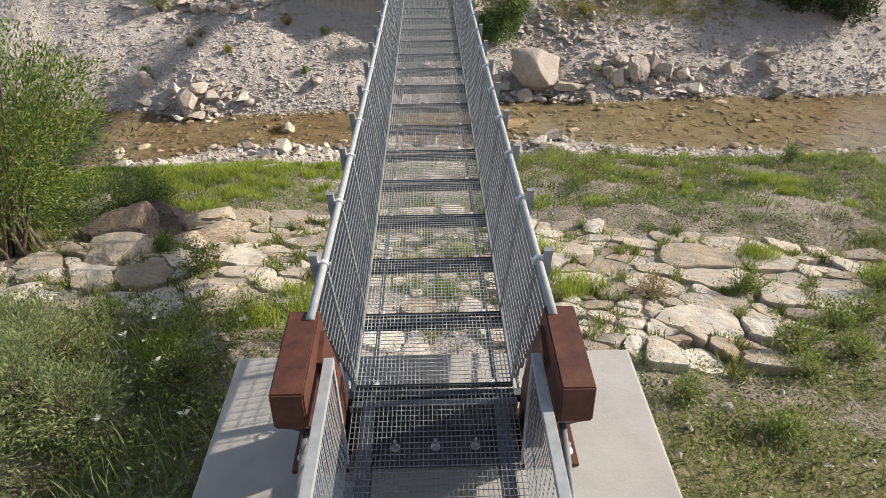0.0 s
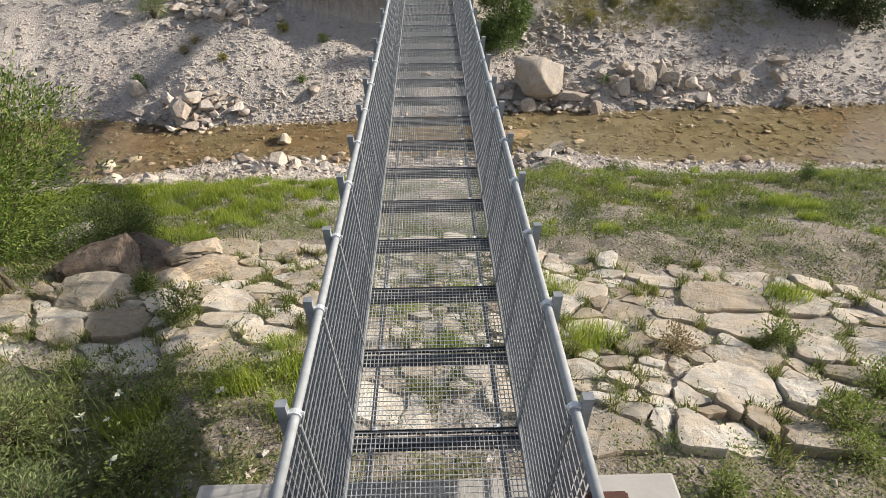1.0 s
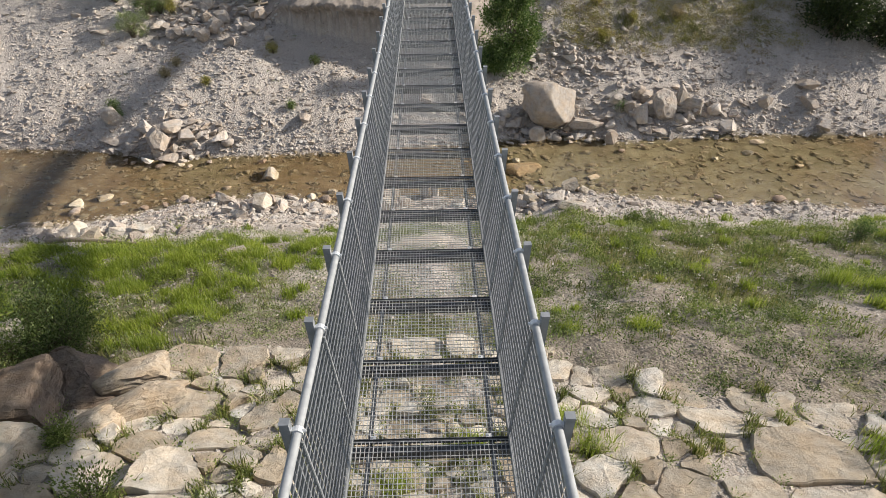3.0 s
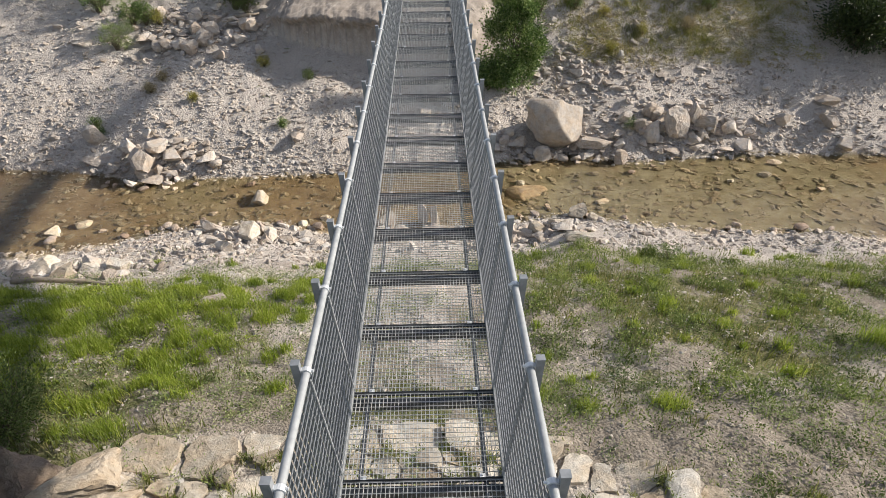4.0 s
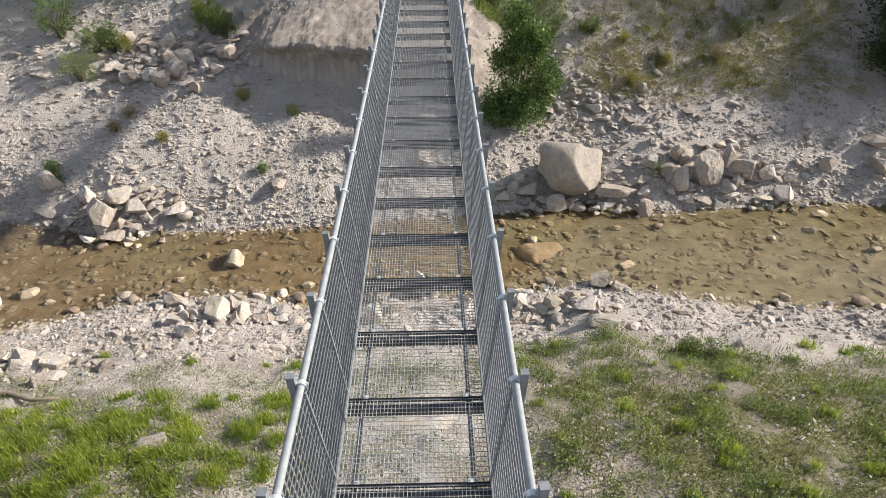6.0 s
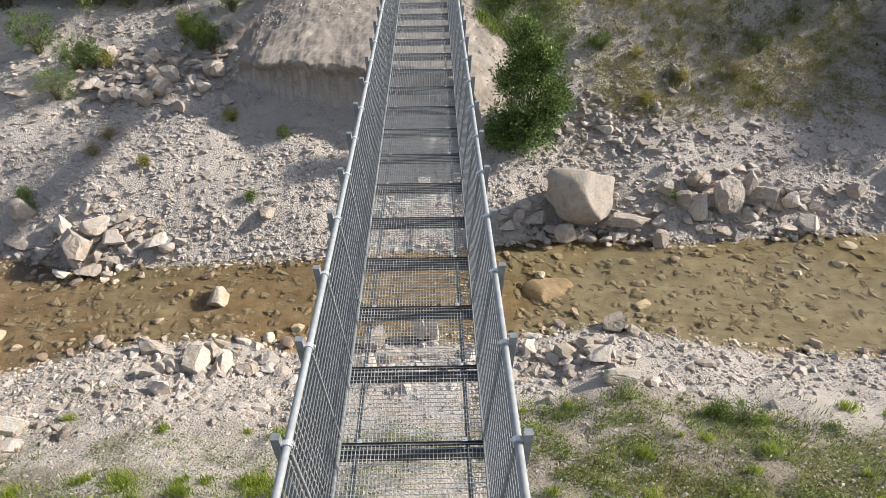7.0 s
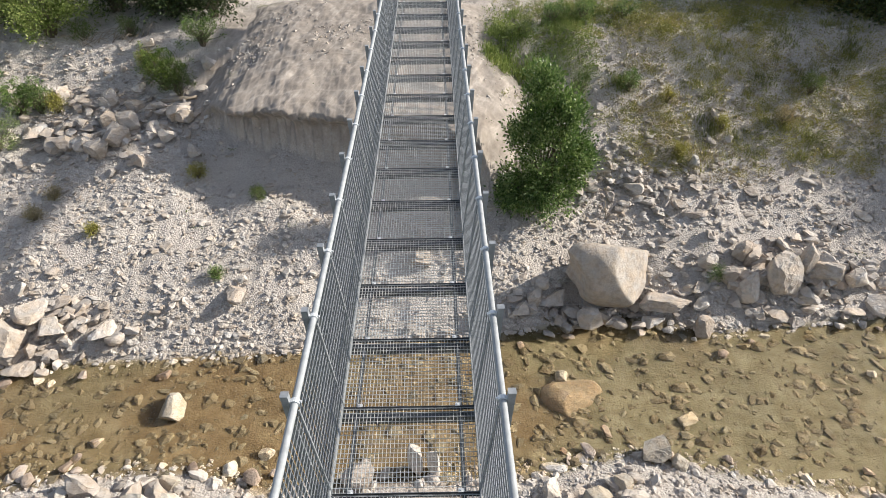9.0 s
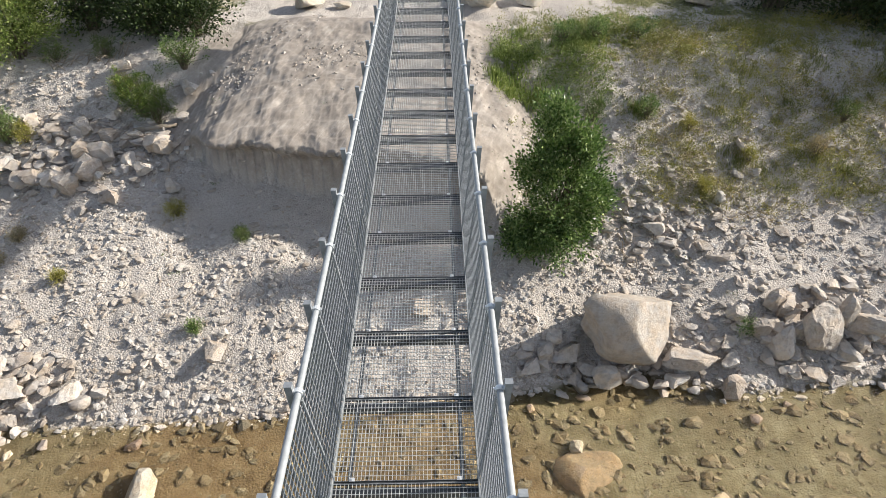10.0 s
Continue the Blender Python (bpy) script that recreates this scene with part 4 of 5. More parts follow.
heap("shore_blocks", "small broken stone at the far waterline", "pale broken block heaped at the far waterline", "blocks at the far waterline", x, y, 0.22 + 0.38 * r.uniform(0, 1, 90) ** 2, 29, 0.1)
x, y = np.concatenate([r.normal(10.8, 1.6, 150), r.normal(5.5, 1.6, 70)]), np.concatenate([r.normal(27.0, 0.55, 150), r.normal(26.4, 0.35, 70)])
heap("boulder_foot_stones", "small broken stone round the big boulders", "pale broken block beside the big boulders", "blocks round the boulders", x, y, 0.22 + 0.44 * r.uniform(0, 1, 220) ** 2, 30, 0.1)
x, y = np.concatenate([r.normal(-6.2, 0.9, 110), r.normal(-10.6, 0.9, 60), r.normal(3.6, 1.0, 50)]), np.concatenate([r.normal(19.9, 0.4, 110), r.normal(17.2, 0.4, 60), r.normal(20.1, 0.4, 50)])
heap("shore_heaps", "small white broken stone on the near waterline", "white broken rock heaped on the near waterline", "rocks on the near bank", x, y, 0.16 + 0.42 * r.uniform(0, 1, 220) ** 2, 34, 0.05)
x, y, u = scatter(9000, -7.5, 3, 31.6, 38, 18, lambda x, y: np.clip(0.25 + fbm(x * 0.8, y * 0.8, 47, 3), 0, 1))
stone_field("outcrop_stones", "loose small stones lying on the bare earth outcrop", STONE_PALE, x, y, 0.025 + 0.11 * u ** 4, 0, 31, 0.2)
x, y = np.concatenate([r.normal(7.0, 1.3, 260), r.uniform(5, 16, 160)]), np.concatenate([r.normal(30.2, 0.9, 260), r.uniform(28, 33, 160)])
stone_field("slope_rubble", "broken angular rubble lying below the scrub", STONE_DULL, x, y, 0.12 + 0.40 * r.uniform(0, 1, 420) ** 3, 2, 33, 0.15)
x, y, u = scatter(12000, 3, 20, 28.5, 38, 17, lambda x, y: 0.45 + 0 * x)
stone_field("scrub_stones", "scattered stones among the scrub", STONE_DULL, x, y, 0.04 + 0.16 * u ** 3, 1, 27, 0.25)


# ---------------------------------------------------------------- stone revetment on the near slope
revetment = tagged(new("stone_revetment"), "hand-laid pale stone blocks with grass in the joints covering the slope", "revetment", kind="structure")


def in_revetment(x, y):
    left = (y - 4.05 - 0.35 * max(x + 2.8, 0) - 0.3 * max(-5 - x, 0)), (8.7 + 0.05 * x - y)
    right_top = max(2.35, 2.2 + 1.02 * (x - 4.1))
    if x < -0.9:
        return left[0] > 0 and left[1] > 0 and x > -6.9 + 0.8 * max(y - 5.0, 0)
    if x < 1.2:
        return 2.9 < y < 8.6
    return y > right_top and y < 8.4 - 0.36 * (x - 1.2) and x < 7.9


def clip_poly(poly, p, n):
    out = []
    for i in range(len(poly)):
        a, b = poly[i], poly[(i + 1) % len(poly)]
        da, db = (a - p).dot(n), (b - p).dot(n)
        if da <= 0:
            out.append(a)
        if (da < 0) != (db < 0) and da != db:
            out.append(a + (b - a) * (da / (da - db)))
    return out


rv = random.Random(5)
# the largest laid stones: x, y and breadth
seeds = [(4.76, 5.78, 1.5), (4.78, 5.0, 1.35), (3.73, 3.38, 1.3), (2.46, 6.13, 0.9), (3.94, 6.67, 0.92), (3.12, 7.06, 0.7), (3.06, 5.35, 0.7), (3.77, 5.34, 0.72),
         (3.55, 4.72, 0.82), (2.32, 4.77, 0.87), (5.93, 5.66, 0.93), (5.81, 4.95, 0.8), (4.2, 4.05, 0.83), (4.49, 3.17, 0.63), (5.35, 4.19, 0.66), (2.35, 7.4, 0.6),
         (-5.63, 5.3, 0.78), (-4.72, 5.07, 1.05), (-4.14, 5.7, 0.94), (-3.77, 6.27, 0.77), (-3.28, 5.65, 0.86), (-3.95, 8.3, 0.9), (-3.21, 8.3, 0.79), (-3.61, 7.26, 1.0),
         (-2.92, 6.38, 0.76), (-3.17, 5.08, 0.63), (-3.4, 4.5, 0.77), (-2.32, 4.66, 0.72), (-2.87, 4.05, 0.65), (-5.32, 4.75, 0.74), (-4.19, 4.4, 0.63)]
GREAT = len(seeds)
for _ in range(15000):
    x, y = rv.uniform(-7.6, 8.4), rv.uniform(2.0, 9.2)
    if not in_revetment(x, y) or math.hypot(x + 5.15, (y - 7.45) * 1.2) < 1.15:
        continue
    big = 0.21 + 0.40 * rv.random() ** 1.8
    big *= 1.15 if x > 3 else 1.0
    if all(math.hypot((x - a) * 0.72, y - b) > (big + 0.72 * c) * 0.5 for a, b, c in seeds):
        seeds.append((x, y, big))
seeds = [(x, y, s * (0.66 if i < GREAT else 1.0)) for i, (x, y, s) in enumerate(seeds)]


def slab_mesh(poly, cx, cy, thick):
    """A laid stone from its outline: rounded corners, an uneven top and sides that go into the ground."""
    pts = poly
    nxt = []
    for i in range(len(pts)):
        a, b = pts[i], pts[(i + 1) % len(pts)]
        k = rv.uniform(0.10, 0.24)
        ln = (b - a).length
        nxt += [a.lerp(b, q) + Vector((rv.uniform(-1, 1), rv.uniform(-1, 1))) * 0.06 * ln for q in ((k, 0.5, 1 - k) if ln < 0.3 else (k, 0.4, 0.65, 1 - k))]
    pts = nxt
    n = len(pts)
    c = Vector((cx, cy))
    gx_, gy_ = (float(height(cx + 0.3, cy) - height(cx - 0.3, cy)) / 0.6), (float(height(cx, cy + 0.3) - height(cx, cy - 0.3)) / 0.6)
    z0 = float(height(cx, cy))
    tx, ty = gx_ + rv.uniform(-0.08, 0.08), gy_ + rv.uniform(-0.06, 0.12)
    verts, faces = [], []
    for scale, lift in ((1.04, -0.30), (1.0, thick - 0.03), (0.97, thick - 0.002), (0.60, thick + 0.006)):
        for p in pts:
            d = (p - c) * scale
            wob = 0.05 * noise.noise(((c + d).x * 2.6, (c + d).y * 2.6, 0.3)) + 0.018 * noise.noise(((c + d).x * 8.0, (c + d).y * 8.0, 0.7))
            verts.append((d.x, d.y, lift + wob + (d.x * tx + d.y * ty if lift > 0 else d.x * gx_ + d.y * gy_)))
    verts.append((0, 0, thick + 0.012 + 0.05 * noise.noise((c.x * 2.6, c.y * 2.6, 0.3))))
    for r_ in range(3):
        for i in range(n):
            j = (i + 1) % n
            faces.append((r_ * n + i, r_ * n + j, (r_ + 1) * n + j, (r_ + 1) * n + i))
    for i in range(n):
        faces.append((3 * n + i, 3 * n + (i + 1) % n, 4 * n))
    return verts, faces, (cx, cy, z0)


STONES = []
for i, (x, y, s) in enumerate(seeds):
    p0 = Vector((x, y))
    k = max(1.0, s / 0.62)
    poly = [Vector((x - 0.52 * k, y - 0.40 * k)), Vector((x + 0.46 * k, y - 0.45 * k)), Vector((x + 0.55 * k, y + 0.38 * k)), Vector((x - 0.44 * k, y + 0.45 * k))]
    for j, (a, b, c) in enumerate(seeds):
        if i == j or abs(a - x) > 1.8 or abs(b - y) > 1.8:
            continue
        d = Vector((a, b)) - p0
        mid = p0 + d * (s / (s + c))
        poly = clip_poly(poly, mid - d.normalized() * rv.choice((0.008, 0.016, 0.028, 0.05)), d.normalized())
        if len(poly) < 3:
            break
    if len(poly) < 3 or (i >= GREAT and rv.random() < 0.07):
        continue
    cx, cy = sum(p.x for p in poly) / len(poly), sum(p.y for p in poly) / len(poly)
    STONES.append((poly, cx, cy))
for poly, cx, cy in STONES:
    if -1.5 < cx < 1.5 and cy < 0.8:
        continue
    v, f, at = slab_mesh(poly, cx, cy, rv.choice((0.035, 0.05, 0.065, 0.08, 0.11)))
    part_of("stone", mesh_of("stone", v, f, STONE_OWN, False), revetment, Matrix.Translation(at))

# ---------------------------------------------------------------- plants
def blades(name, label, material, xs, ys, lengths, seed, width=0.010, lean=0.45, category="grass"):
    """Grass blades: each a bent, tapered strip."""
    r = np.random.RandomState(seed)
    n = len(xs)
    zs = height(xs, ys) - 0.01
    a, b = r.uniform(0, 2 * math.pi, n), r.uniform(0, 2 * math.pi, n)
    k = np.abs(r.normal(0, lean, n))
    base = np.stack([xs, ys, zs], 1)
    side = np.stack([np.cos(b), np.sin(b), 0 * b], 1) * (width * (0.6 + r.uniform(0, 1, n)))[:, None]
    tip = np.stack([np.cos(a) * k, np.sin(a) * k, np.ones(n)], 1)
    tip /= np.linalg.norm(tip, axis=1)[:, None]
    mid = base + np.stack([tip[:, 0] * 0.3, tip[:, 1] * 0.3, np.ones(n) * 0.55], 1) * lengths[:, None]
    end = base + np.stack([tip[:, 0], tip[:, 1], 0.5 + 0.45 * tip[:, 2]], 1) * lengths[:, None]
    v = np.stack([base - side, base + side, mid + side * 0.7, mid - side * 0.7, end], 1).reshape(-1, 3)
    i = np.arange(n) * 5
    quads = np.stack([i, i + 1, i + 2, i + 3], 1).tolist()
    tris = np.stack([i + 3, i + 2, i + 4], 1).tolist()
    return tagged(new(name, mesh_of(name, v, quads + tris, material)), label, category, kind="stuff")


def leaf_cloud(centres, dirs, size, seed, aspect=0.45):
    """Pointed leaves, each of two triangles folded along the middle."""
    r = np.random.RandomState(seed)
    n = len(centres)
    d = dirs + r.normal(0, 0.55, (n, 3))
    d /= np.linalg.norm(d, axis=1)[:, None] + 1e-9
    w = np.cross(d, r.normal(size=(n, 3)))
    w /= np.linalg.norm(w, axis=1)[:, None] + 1e-9
    up = np.cross(w, d)
    s = (size * r.uniform(0.6, 1.3, n))[:, None]
    a, b = centres, centres + d * s
    m = centres + d * s * 0.45
    v = np.stack([a, m + w * s * aspect * 0.5 + up * s * 0.08, b, m - w * s * aspect * 0.5 + up * s * 0.08], 1).reshape(-1, 3)
    i = np.arange(n) * 4
    return v, np.concatenate([np.stack([i, i + 1, i + 2], 1), np.stack([i, i + 2, i + 3], 1)])


def shrub(name, label, material, x, y, tall, wide, clumps, per, leaf, seed, category="bush", low=0.12, aspect=0.45, puff=0.16, top=1.0, lobes=()):
    """Stems that carry clumps of leaves: an uneven, gappy crown of the given height and half width."""
    r = random.Random(seed)
    rn = np.random.RandomState(seed)
    z = float(height(x, y))
    root = tagged(new(name), label, category)
    root.location = (x, y, z)
    cs = []
    while len(cs) < clumps:
        d = rn.normal(size=3)
        d /= np.linalg.norm(d)
        k = rn.uniform(0.25, 1.0) ** 0.45
        lump = 0.82 + 0.34 * math.sin(3.1 * d[0] + seed) * math.cos(2.7 * d[1] + 1.3 * seed) + 0.14 * rn.normal()
        h = (d[2] * k * 0.5 * lump + 0.5)
        w = wide * lump * (1 - (1 - top) * max(h, 0))
        p = np.array([d[0] * k * w, d[1] * k * w, tall * (low + (1 - low) * h)])
        if lobes:
            dx, dy, mid, half, rise = lobes[len(cs) % len(lobes)]
            k *= 0.82 + 0.22 * rn.normal()
            p = np.array([dx + d[0] * k * half, dy + d[1] * k * half, mid + d[2] * k * rise])
        if p[2] > 0.03:
            cs.append(p)
    cs = np.array(cs)
    bm = bmesh.new()
    for p in cs[:: max(1, clumps // 34)]:
        a = Vector((r.uniform(-1, 1), r.uniform(-1, 1), 0)) * wide * 0.12
        q = Vector(p)
        mid = a.lerp(q, 0.5) + Vector((r.uniform(-1, 1), r.uniform(-1, 1), r.uniform(0, 1))) * wide * 0.12
        t = 0.006 + 0.009 * tall
        tube(bm, [a - Vector((0, 0, 0.1)), a.lerp(mid, 0.5) + Vector((0, 0, 0.05 * tall)), mid, q], [t, t * 0.75, t * 0.5, t * 0.2], 5, False)
    part("trunk" if category == "tree" else "stem", bm, BARK, root, smooth=True)
    n = clumps * per
    i = np.repeat(np.arange(clumps), per)
    off = rn.normal(0, 1, (n, 3)) * puff * np.repeat(rn.uniform(0.6, 1.3, clumps), per)[:, None]
    c = cs[i] + off
    out = cs[i] - np.array([0, 0, tall * 0.35])
    out /= np.linalg.norm(out, axis=1)[:, None] + 1e-6
    c[:, 2] = np.maximum(c[:, 2], 0.02)
    v, f = leaf_cloud(c, out * 0.7 + off / puff * 0.35 + np.array([0, 0, 0.3]), leaf, seed + 1, aspect)
    part_of("crown" if category == "tree" else "foliage", mesh_of("foliage", v, f, material), root)
    return root


def keep_off(x, y):
    """1 where plants may grow: off the concrete, the mound's face and the water."""
    ok = 1 - (np.abs(x) < 1.62) * (y < 0.8)
    return ok * (1 - step(19.3, 20.2, y - shore(x, y)) * (1 - step(26.3, 27.0, y)))


def off_stones(x, y):
    """1 away from the laid stones."""
    top = np.maximum(2.15, 2.0 + 1.02 * (x - 4.1))
    on = np.where(x < -0.9, y > 3.95 + 0.35 * np.maximum(x + 2.8, 0) + 0.3 * np.maximum(-5 - x, 0), np.where(x < 1.2, y > 2.8, y > top))
    return 1.0 - on * (y < 9)


def turf_density(x, y):
    g = zone_values(x, y)[1]
    n = fbm(x * 1.9, y * 1.9, 51, 4)
    beside = step(1.2, 1.8, np.abs(x)) * step(4.2, 3.2, y)
    return np.clip((g - 0.42) * 1.3 + 0.85 * n, 0, 1) * keep_off(x, y) * (1 - 0.85 * laid(x, y)) * (1 - (0.5 + 0.3 * (x > 0)) * beside)


x, y, u = scatter(140000, -13, 15, -1.5, 19.5, 31, turf_density)
blades("meadow_grass", "short green and straw-coloured meadow grass on the slope", GRASS, x, y, 0.08 + 0.20 * u ** 1.5, 61, 0.008)
x, y, u = scatter(14000, 2, 18, 29, 41, 32, turf_density)
blades("bank_grass", "sparse olive grass on the upper far bank", SCRUB, x, y, 0.08 + 0.16 * u ** 1.5, 62, 0.012)


def tuft_field(name, label, material, n, area, seed, keep, radius, per, lo, hi, width=0.006, lean=0.5):
    """Separate tufts of grass, each a dense spray of thin blades."""
    x, y, u = scatter(n, *area, seed, keep)
    rn = np.random.RandomState(seed)
    k = np.repeat(np.arange(len(x)), (per * (0.4 + u)).astype(int))
    spread = radius * (0.5 + u[k])
    ln = (lo + (hi - lo) * u[k]) * rn.uniform(0.45, 1.05, len(k))
    return blades(name, label, material, x[k] + rn.normal(0, 1, len(k)) * spread, y[k] + rn.normal(0, 1, len(k)) * spread, ln, seed + 1, width, lean)


def fresh_tufts(x, y):
    n = fbm(x * 1.6, y * 1.6, 54, 2)
    left = step(-3.0, -5.0, x) * step(15.6, 14.4, y)
    right = 0.42 * step(-2.0, -3.0, x) * step(12.0, 13.2, y) * step(15.8, 14.6, y)
    return np.clip(np.maximum(left * (0.55 + 0.28 * n), right + 0.6 * right * n), 0, 1) * step(9.3, 10.6, y)


tuft_field("fresh_grass", "bright yellow-green long grass clumps", GRASS_BRIGHT, 900, (-11.5, -2.0, 9.4, 16), 33, fresh_tufts, 0.085, 150, 0.16, 0.34, 0.006, 0.42)
tuft_field("lone_tufts", "single green grass tufts on the stony slope", GRASS_BRIGHT, 330, (-9, 15, 8.6, 18), 37, lambda x, y: 0.45 * step(1.6, 2.2, np.abs(x)), 0.07, 110, 0.18, 0.36)
tuft_field("far_tufts", "green grass tufts above the far bank", MEADOW, 150, (2.2, 7.0, 33.8, 37.6), 38, lambda x, y: np.clip(0.5 + 1.5 * fbm(x * 0.8, y * 0.8, 56, 2), 0, 1), 0.16, 130, 0.2, 0.45, 0.012)
tuft_field("scrub_tufts", "straw and green grass tufts on the upper far bank", SCRUB, 220, (6, 17, 30.8, 38), 39, lambda x, y: np.clip(0.4 + 1.1 * fbm(x * 0.6, y * 0.6, 58, 2), 0, 1), 0.10, 60, 0.15, 0.35, 0.009)

# grass tufts in the joints of the revetment and along the slope
r = np.random.RandomState(77)
TUFTS = [(1.75, 6.7, .5), (2.05, 6.1, .45), (2.3, 4.6, .55), (2.0, 4.35, .4), (5.9, 5.9, .5), (-1.7, 3.6, .5), (-2.3, 3.2, .5), (-1.6, 5.0, .45), (-2.1, 4.3, .4), (-3.2, 2.4, .45), (3.9, 9.5, .4), (8.9, 11.5, .6), (9.6, 11.2, .5), (7.4, 4.8, .55), (-1.5, 2.6, .5), (1.7, 9.9, .4), (-0.4, 5.4, .4), (0.5, 6.2, .4), (0.2, 4.2, .4), (7.9, 3.9, .5), (-4.9, 8.9, .45)]
xs, ys, us = [], [], []
for tx, ty, ts in TUFTS:
    n = 420
    xs.append(tx + r.normal(0, 0.16 * ts / 0.45, n)), ys.append(ty + r.normal(0, 0.13 * ts / 0.45, n)), us.append(ts * r.uniform(0.4, 1.0, n))
blades("grass_tufts", "long green grass tufts between the stones", GRASS_BRIGHT, np.concatenate(xs), np.concatenate(ys), np.concatenate(us) * 0.85, 64, 0.005, 0.5)


def weed_field(name, label, material, n, area, seed, keep, size, per, spread, tall):
    """Low leafy weeds: clusters of small leaves round short stalks."""
    x, y, u = scatter(n, *area, seed, keep)
    rn = np.random.RandomState(seed + 5)
    cx, cy, cu = np.repeat(x, per), np.repeat(y, per), np.repeat(u, per)
    m = len(cx)
    hx, hy = rn.normal(0, 1, m) * spread * (0.5 + cu), rn.normal(0, 1, m) * spread * (0.5 + cu)
    z = height(cx, cy) + np.abs(rn.normal(0.4, 0.35, m)) * tall * (0.4 + cu)
    c = np.stack([cx + hx, cy + hy, z], 1)
    v, f = leaf_cloud(c, np.stack([hx, hy, np.full(m, spread * 0.8)], 1) / spread, size, seed + 6, 0.5)
    return tagged(new(name, mesh_of(name, v, f, material)), label, "weeds", kind="stuff")


def weeds_near(x, y):
    g = zone_values(x, y)[1]
    n = fbm(x * 0.8, y * 0.8, 55, 3)
    band = 0.5 * np.exp(-((x - 3.6) / 2.2) ** 2 - ((y - 10.3) / 1.3) ** 2) * step(1.2, 2, x)
    return np.clip((g - 0.2) * 0.9 + 0.7 * n + 0.12 + band, 0, 1) * keep_off(x, y) * (1 - 0.93 * laid(x, y))


weed_field("meadow_weeds", "low leafy green weeds on the near slope", WEED, 5200, (-13, 14, -1.5, 18.8), 71, weeds_near, 0.045, 26, 0.085, 0.16)
weed_field("bank_weeds", "olive scrub weeds on the upper far bank", SCRUB, 2200, (2.5, 19, 30.6, 39), 72, lambda x, y: np.clip(turf_density(x, y) + 0.42, 0, 1), 0.058, 34, 0.10, 0.3)
weed_field("tall_weeds", "dense silvery green tall weeds beside the abutment", SILVER, 320, (-9, -1.7, -2.0, 4.2), 75, lambda x, y: np.clip(0.45 + 0.9 * fbm(x * 0.7, y * 0.7, 57, 2), 0, 1) * keep_off(x, y) * off_stones(x, y), 0.044, 76, 0.12, 0.42)
weed_field("leafy_weeds", "dense leafy green weeds beside the abutment", MEADOW, 300, (-9, -1.7, -2.0, 4.2), 86, lambda x, y: np.clip(0.45 - 0.9 * fbm(x * 0.7, y * 0.7, 57, 2), 0, 1) * keep_off(x, y) * off_stones(x, y), 0.046, 84, 0.13, 0.32)
weed_field("slope_weeds", "green weeds and dry stalks beside the abutment", MEADOW, 420, (1.7, 9, -2.0, 3.6), 76, lambda x, y: np.clip(0.5 + 0.8 * fbm(x * 0.7, y * 0.7, 58, 2), 0, 1) * keep_off(x, y) * off_stones(x, y), 0.036, 60, 0.10, 0.2)
weed_field("yellow_scrub", "yellowing scrub on the upper far bank", YELLOW, 2900, (5, 18, 30.4, 38), 77, lambda x, y: np.clip(0.52 + 0.8 * fbm(x * 0.5, y * 0.5, 59, 2), 0, 1), 0.058, 34, 0.10, 0.34)
weed_field("dry_scrub", "dry brown stalks on the upper far bank", DRY, 1300, (5, 19, 30.0, 38), 78, lambda x, y: np.clip(0.3 + 0.9 * fbm(x * 0.5, y * 0.5, 60, 2), 0, 1), 0.07, 30, 0.16, 0.32)
weed_field("sparse_weeds", "few small plants on the gravel banks", WEED, 420, (-18, 18, 17.5, 35), 74, lambda x, y: 0.25 * keep_off(x, y), 0.05, 22, 0.08, 0.14)


weed_field("fresh_weeds", "bright green leafy clumps in the grass patch", GRASS_BRIGHT, 1700, (-11, -1.8, 10.0, 16.5), 83, lambda x, y: 0.6 * fresh_tufts(x, y), 0.05, 30, 0.09, 0.18)
weed_field("grey_weeds", "small grey-green weeds on the stony slope", SILVER, 5200, (-10, 14, 7.6, 17.0), 88, lambda x, y: np.clip(0.36 + 0.06 * step(1, 2, x) + 0.9 * fbm(x * 0.9, y * 0.9, 89, 3), 0, 1) * keep_off(x, y), 0.042, 30, 0.085, 0.11)
weed_field("creeping_weeds", "fine grey-green creeping weeds over the stony slope", SILVER, 4200, (-8, 2.6, 9.2, 17.2), 94, lambda x, y: np.clip(0.45 + 0.9 * fbm(x * 1.2, y * 1.2, 95, 3), 0, 1) * keep_off(x, y) * step(17.4, 16.0, y), 0.034, 26, 0.10, 0.07)
weed_field("far_green", "lush green weeds above the far bank", MEADOW, 800, (2.2, 7.0, 33.8, 37.6), 90, lambda x, y: np.clip(0.5 + 1.2 * fbm(x * 0.6, y * 0.6, 56, 2), 0, 1), 0.07, 40, 0.16, 0.35)
weed_field("low_weeds", "low creeping weeds on the dry soil", WEED, 2000, (2, 13, 6.3, 12), 92, lambda x, y: np.clip(0.42 + 0.9 * fbm(x * 1.1, y * 1.1, 93, 3), 0, 1) * (1 - laid(x, y)), 0.045, 32, 0.085, 0.10)


def lush(x, y):
    n = fbm(x * 1.3, y * 1.3, 85, 4)
    strip = step(12.0, 14.5, y) * (1 - step(17.0, 18.2, y - shore(x, y))) * step(1.2, 2.2, x)
    spots = 0.7 * step(8.5, 10.0, y) * (1 - step(13, 15, y)) * step(1.5, 2.6, x) * step(0.05, 0.4, n)
    return np.clip(strip * (0.22 + 1.5 * n) + spots, 0, 1) * keep_off(x, y)


